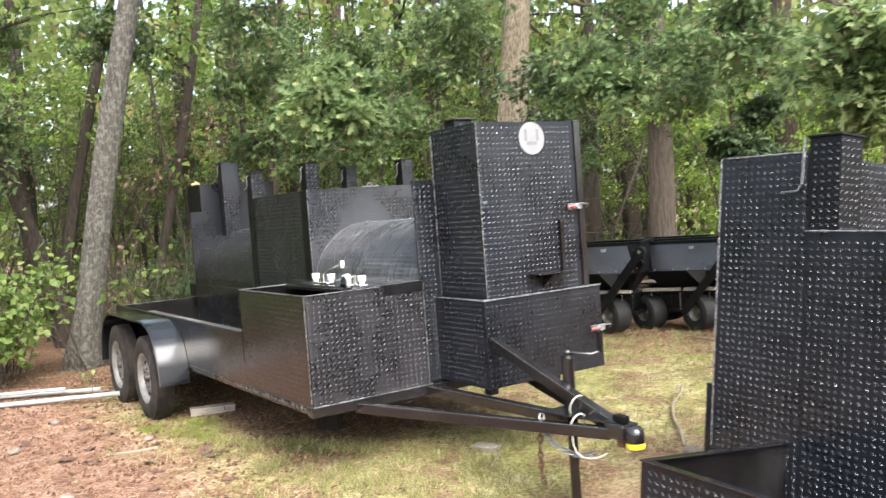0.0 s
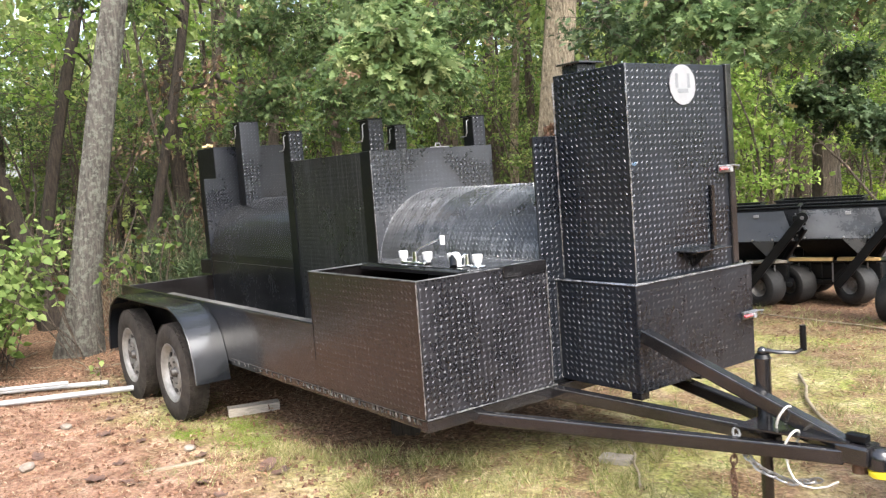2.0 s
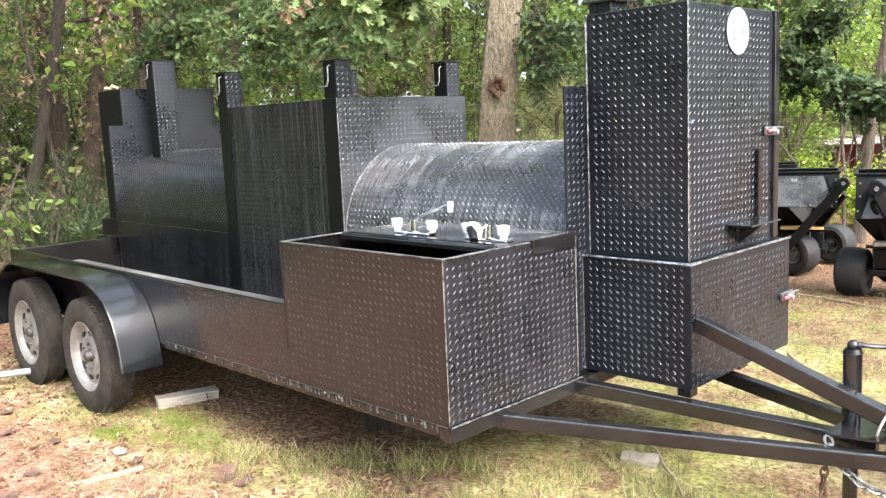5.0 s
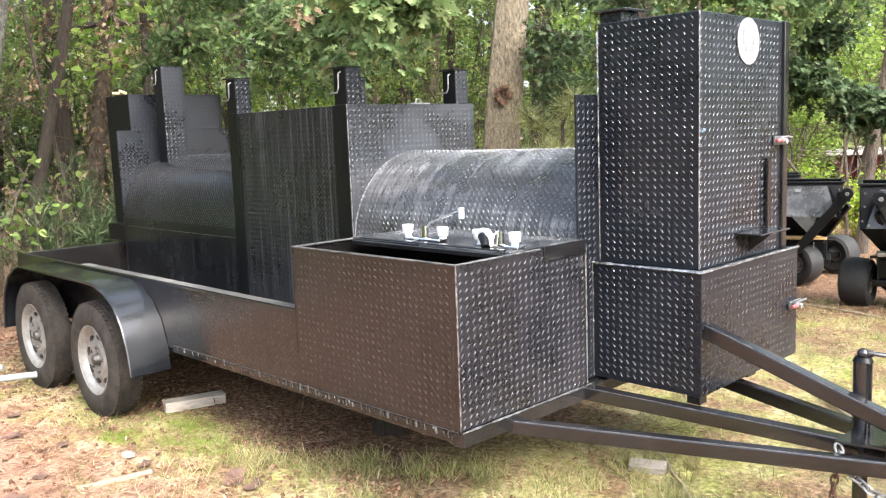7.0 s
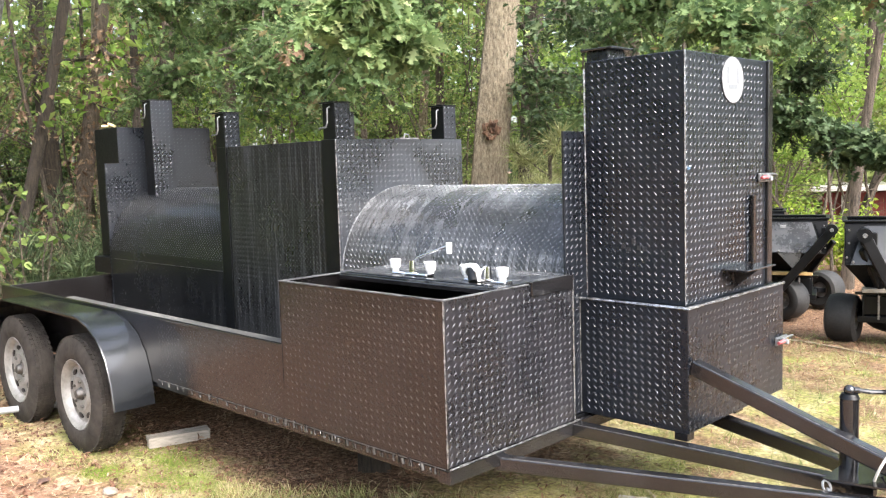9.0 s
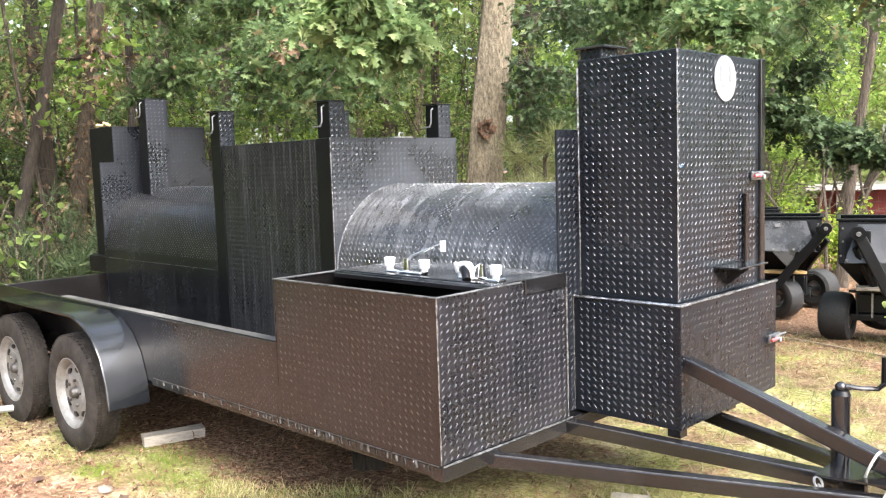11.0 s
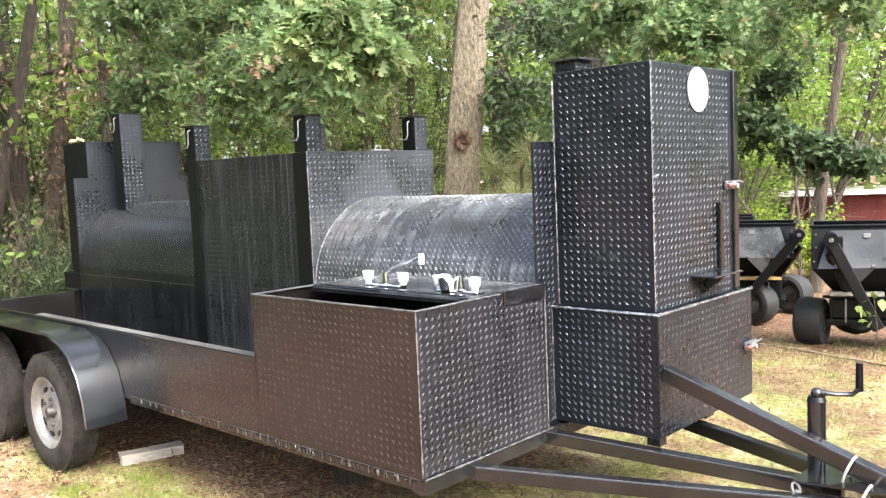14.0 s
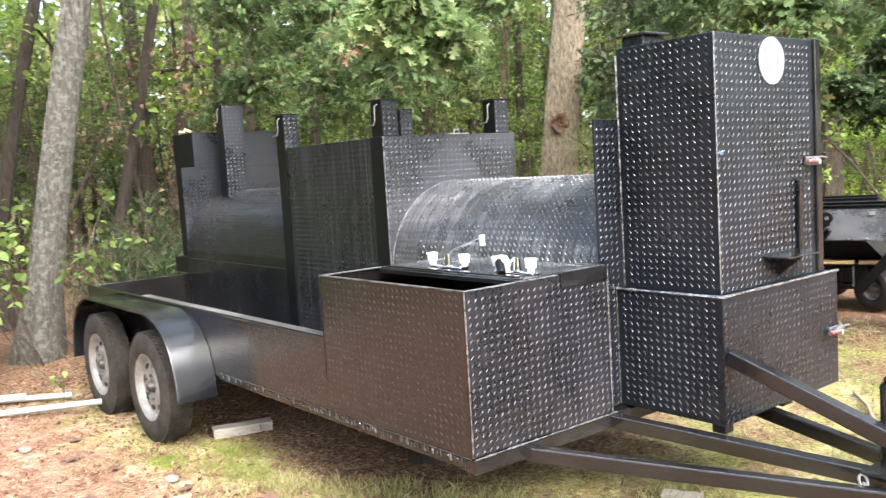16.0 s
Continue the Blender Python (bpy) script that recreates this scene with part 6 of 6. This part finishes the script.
v, f = leaf_mesh(base, up, rng.normal(size=base.shape), size, TUFT_SHAPE * np.array([0.6, 1]), 0.0)
tagged(soup("tall_grass", v, f, GREEN_GRASS), "longer grass along the trailer's foot", "grass", kind="stuff")

def patch(name, label, spots, count, per, tall, material):
    """Low tufts crowded round a few spots (x, y, reach)."""
    xs_, ys_ = [], []
    for px, py, reach in spots:
        xs_.append(px + rng.normal(size=count) * reach)
        ys_.append(py + rng.normal(size=count) * reach * 0.7)
    qx, qy = np.repeat(np.concatenate(xs_), per), np.repeat(np.concatenate(ys_), per)
    qx, qy = qx + rng.normal(size=len(qx)) * 0.02, qy + rng.normal(size=len(qy)) * 0.02
    root = np.stack([qx, qy, ground_height(qx, qy) - 0.004], 1)
    grow = np.array([0, 0, 1.0]) + rng.normal(size=root.shape) * np.array([0.6, 0.6, 0.1])
    v, f = leaf_mesh(root, grow, rng.normal(size=root.shape), tall * rng.uniform(0.4, 1.2, len(qx)), TUFT_SHAPE * np.array([1.1, 1]), 0.0)
    return tagged(soup(name, v, f, material), label, "grass", kind="stuff")


patch("moss", "bright green moss and short grass by the wheel", ((-1.98, -0.16, 0.13), (-1.75, -0.08, 0.12), (-2.2, 0.0, 0.1), (-2.3, -0.35, 0.07)), 260, 14, 0.03, MOSS)
patch("grass_tuft", "soft green grass tufts below the sink cabinet", ((-0.55, -0.08, 0.09), (-0.2, 0.1, 0.12), (0.15, 0.2, 0.12), (0.5, 0.35, 0.14), (-1.4, -0.03, 0.1), (-1.15, 0.1, 0.1), (-0.95, 0.28, 0.08), (-0.65, 0.42, 0.08), (-0.45, 0.55, 0.1), (-0.1, 0.75, 0.1), (0.15, 1.0, 0.12), (0.1, 1.3, 0.14), (0.45, 0.85, 0.13), (0.75, 0.75, 0.13)), 22, 24, 0.085, GREEN_GRASS)

x1_, y1_ = scatter(5200, -5, 4, -3, 6)
x2_, y2_ = scatter(14000, -15, -4.3, -4, 12)
x3_, y3_ = scatter(5000, -4.5, 3, 4.7, 11)
x6_, y6_ = scatter(1700, -2.6, 1.6, 3.9, 5.2)
x4_, y4_ = scatter(1900, -4.6, 0, 0.05, 1.85)
px_, py_ = scatter(120, -5, 1.5, -3.0, 0.3)
x5_ = np.repeat(px_, 11) + rng.normal(size=120 * 11) * 0.045
y5_ = np.repeat(py_, 11) + rng.normal(size=120 * 11) * 0.045
x, y = (np.concatenate(q) for q in ((x1_, x2_, x3_, x4_, x5_, x6_), (y1_, y2_, y3_, y4_, y5_, y6_)))
base = np.stack([x, y, ground_height(x, y) + rng.uniform(0.002, 0.03, len(x))], 1)
v, f = leaf_mesh(base, rng.normal(size=base.shape) * np.array([1, 1, 0.25]), np.array([0, 0, 1.0]) + rng.normal(size=base.shape) * 0.35, rng.uniform(0.02, 0.06, len(x)), OAK_SHAPE[::2], 0.8)
tagged(soup("leaf_litter", v, f, LITTER), "brown fallen leaves over the ground", "leaf litter", kind="stuff")

x, y = scatter(42000, -5.0, 3.6, -2.6, 5.0)
base = np.stack([x, y, ground_height(x, y) + 0.004], 1)
v, f = leaf_mesh(base, rng.normal(size=base.shape) * np.array([1, 1, 0.12]), np.array([0, 0, 1.0]) + rng.normal(size=base.shape) * 0.2, rng.uniform(0.02, 0.075, len(x)), np.array([(-0.04, 0), (0.04, 0), (0.03, 1), (-0.03, 1)]), 0.0)
tagged(soup("straw", v, f, STRAW), "dry straw and needle bits on the clay", "straw", kind="stuff")
x, y = scatter(7000, -5.5, 3.0, -3.0, 0.2)
base = np.stack([x, y, ground_height(x, y) + 0.001], 1)
v, f = leaf_mesh(base, rng.normal(size=base.shape) * np.array([1, 1, 0.1]), np.array([0, 0, 1.0]) + rng.normal(size=base.shape) * 0.5, rng.uniform(0.012, 0.04, len(x)), BROAD_SHAPE, 1.2)
tagged(soup("clay_crumbs", v, f, CRUMBS), "crumbs of red-brown clay", "soil", kind="stuff")

rt = random.Random(77)
bm = bmesh.new()
for k in range(150):
    x, y = rt.uniform(-9.5, -4.6), rt.uniform(-3.2, 3.2)
    pts = limb_points((x, y, float(ground_height(x, y)) + 0.012), (rt.uniform(-1, 1), rt.uniform(-1, 1), 0.02), rt.uniform(0.2, 0.9), rt, 0.0, 4)
    for p in pts:
        p.z = float(ground_height(p.x, p.y)) + rt.uniform(0.006, 0.03)
    add_tube(bm, pts, 0.006, 4, [rt.uniform(0.004, 0.009) * (1 - 0.15 * j) for j in range(5)])
tagged(part("twig_litter", bm, BARK_TAN), "fallen twigs strewn under the trees", "twigs", kind="stuff")

# ---------- loose things on the ground ----------


def plank(name, a, b_, w, h, material, label, category):
    a, b_ = Vector(a), Vector(b_)
    ob = thing(name, label, category, Matrix.Translation((a + b_) / 2) @ pose(0, 0, 0, 0, 0, math.degrees(math.atan2(b_.y - a.y, b_.x - a.x))))
    l = (b_ - a).length / 2
    bm = box(-l, -w / 2, -0.012, l, w / 2, h, 0.004)
    for vtx in bm.verts:
        vtx.co += Vector((random.uniform(-0.006, 0.006), random.uniform(-0.003, 0.003), random.uniform(-0.003, 0.003)))
    part("board", bm, material, ob)
    return ob


plank("plank", (-2.55, 0.04, 0), (-2.44, 0.375, 0), 0.10, 0.05, LUMBER, "weathered short plank by the wheel", "plank")
plank("stick", (-1.75, -0.8, 0), (-1.7, -0.46, 0), 0.03, 0.005, PALE_STICK, "pale flat stick pressed into the clay", "stick")
plank("plank", (-1.27, 0.60, 0), (-1.15, 0.72, 0), 0.1, 0.1, BARK_DARK, "grey timber block under the trailer", "block")


def pole(name, points, r, material, label, category):
    ob = thing(name, label, category, Matrix.Translation(points[0]))
    part("length", tube([Vector(p) - Vector(points[0]) for p in points], r, 12), material, ob, smooth=True)
    return ob


pole("plastic_pipe", [(-3.82, 0.05, 0.028), (-4.34, -1.18, 0.03), (-5.2, -3.2, 0.03)], 0.023, PIPE, "white plastic pipe lying on the clay", "pipe")
pole("plastic_pipe", [(-4.35, -0.3, 0.026), (-4.84, -1.12, 0.03), (-5.9, -2.9, 0.03)], 0.021, PIPE, "greyed plastic pipe lying on the leaves", "pipe")
pole("plastic_pipe", [(-4.45, -0.6, 0.07), (-4.9, -1.5, 0.07), (-5.6, -2.9, 0.06)], 0.016, PIPE, "thin plastic pipe lying over the others", "pipe")
pole("dead_branch", [(-0.1, 3.2, 0.012), (0.1, 2.95, 0.016), (0.25, 2.7, 0.014), (0.42, 2.5, 0.016), (0.55, 2.37, 0.012), (0.75, 2.2, 0.014), (1.0, 1.95, 0.006)], 0.011, PALE_STICK, "pale fallen branch in the grass", "branch")
pole("dead_branch", [(-1.95, 5.1, 0.015), (-1.2, 5.0, 0.02), (-0.6, 5.0, 0.015), (0.3, 4.75, 0.008)], 0.007, PALE_STICK, "thin pale fallen branch", "branch")
pole("dead_branch", [(0.02, 1.32, 0.012), (0.14, 1.23, 0.012), (0.25, 1.1, 0.014), (0.35, 1.02, 0.012), (0.47, 0.89, 0.008)], 0.007, PALE_STICK, "thin bent stick in the grass", "branch")


def rock(x, y, s, flat, seed, label="pale flat stone in the grass"):
    bm = bmesh.new()
    bmesh.ops.create_icosphere(bm, subdivisions=2, radius=s)
    for vtx in bm.verts:
        q = vtx.co * (1 + 0.25 * noise.noise(vtx.co * (2.2 / s) + Vector((seed, 0, 0))))
        vtx.co = Vector((q.x, q.y * 0.7, q.z * flat))
    ob = part("stone", bm, STONE, None, label)
    ob.matrix_world = pose(x, y, s * flat * 0.4, 0, 0, seed * 50)
    return tagged(ob, category="stone")


plank("board_scrap", (0.04, 1.08, 0), (0.19, 1.15, 0), 0.1, 0.022, LUMBER, "flat scrap of weathered board in the grass", "board")
for k, (x, y, s) in enumerate(((-1.97, -0.45, 0.05), (-0.9, -1.2, 0.05), (0.6, -0.6, 0.04), (-2.4, -1.3, 0.06), (-3.2, -0.9, 0.05), (1.1, 1.9, 0.06), (-3.0, -2.0, 0.04))):
    rock(x, y, s, 0.45, k)


def withered_leaf(x, y, size, seed):
    """A curled, crumpled dead leaf lying on the clay."""
    rr = random.Random(seed)
    bm = bmesh.new()
    bmesh.ops.create_grid(bm, x_segments=7, y_segments=5, size=0.5)
    for vtx in bm.verts:
        u, w = vtx.co.x, vtx.co.y
        w *= 0.75 * (1 - 1.6 * u * u) + 0.12 * math.sin(9 * u + seed)
        lift = 0.55 * w * w + 0.35 * u * u + 0.16 * noise.noise(Vector((3 * u, 3 * w, seed)))
        vtx.co = Vector((u * size, w * size, (lift + 0.08) * size))
    bmesh.ops.solidify(bm, geom=bm.faces[:], thickness=0.0015)
    ob = part("withered_leaf", bm, WITHERED, None, "curled dark brown dead leaf on the clay", smooth=True)
    ob.matrix_world = pose(x, y, float(ground_height(x, y)), rr.uniform(-12, 12), rr.uniform(-12, 12), rr.uniform(0, 360))
    return tagged(ob, category="leaf", group="withered leaves")


for k, (x, y, size) in enumerate(((-1.80, -0.44, 0.09), (-1.27, -0.25, 0.13), (-1.13, -0.23, 0.11), (-1.3, -0.62, 0.1), (-1.05, -0.62, 0.07), (-1.62, -0.92, 0.11),
                                  (-2.05, -0.85, 0.09), (-1.85, -1.05, 0.12), (-2.4, -0.62, 0.08), (-0.7, -0.75, 0.07), (-0.55, -0.35, 0.08), (-2.8, -0.75, 0.1),
                                  (-0.2, -0.5, 0.07), (-3.2, -0.6, 0.09), (-2.6, -1.2, 0.1), (0.35, -0.2, 0.07))):
    withered_leaf(x, y, size, 3 + k)
plant = copy_thing(sprout, pose(-4.15, -0.42, 0, 0, 0, 40) @ Matrix.Scale(0.55, 4))
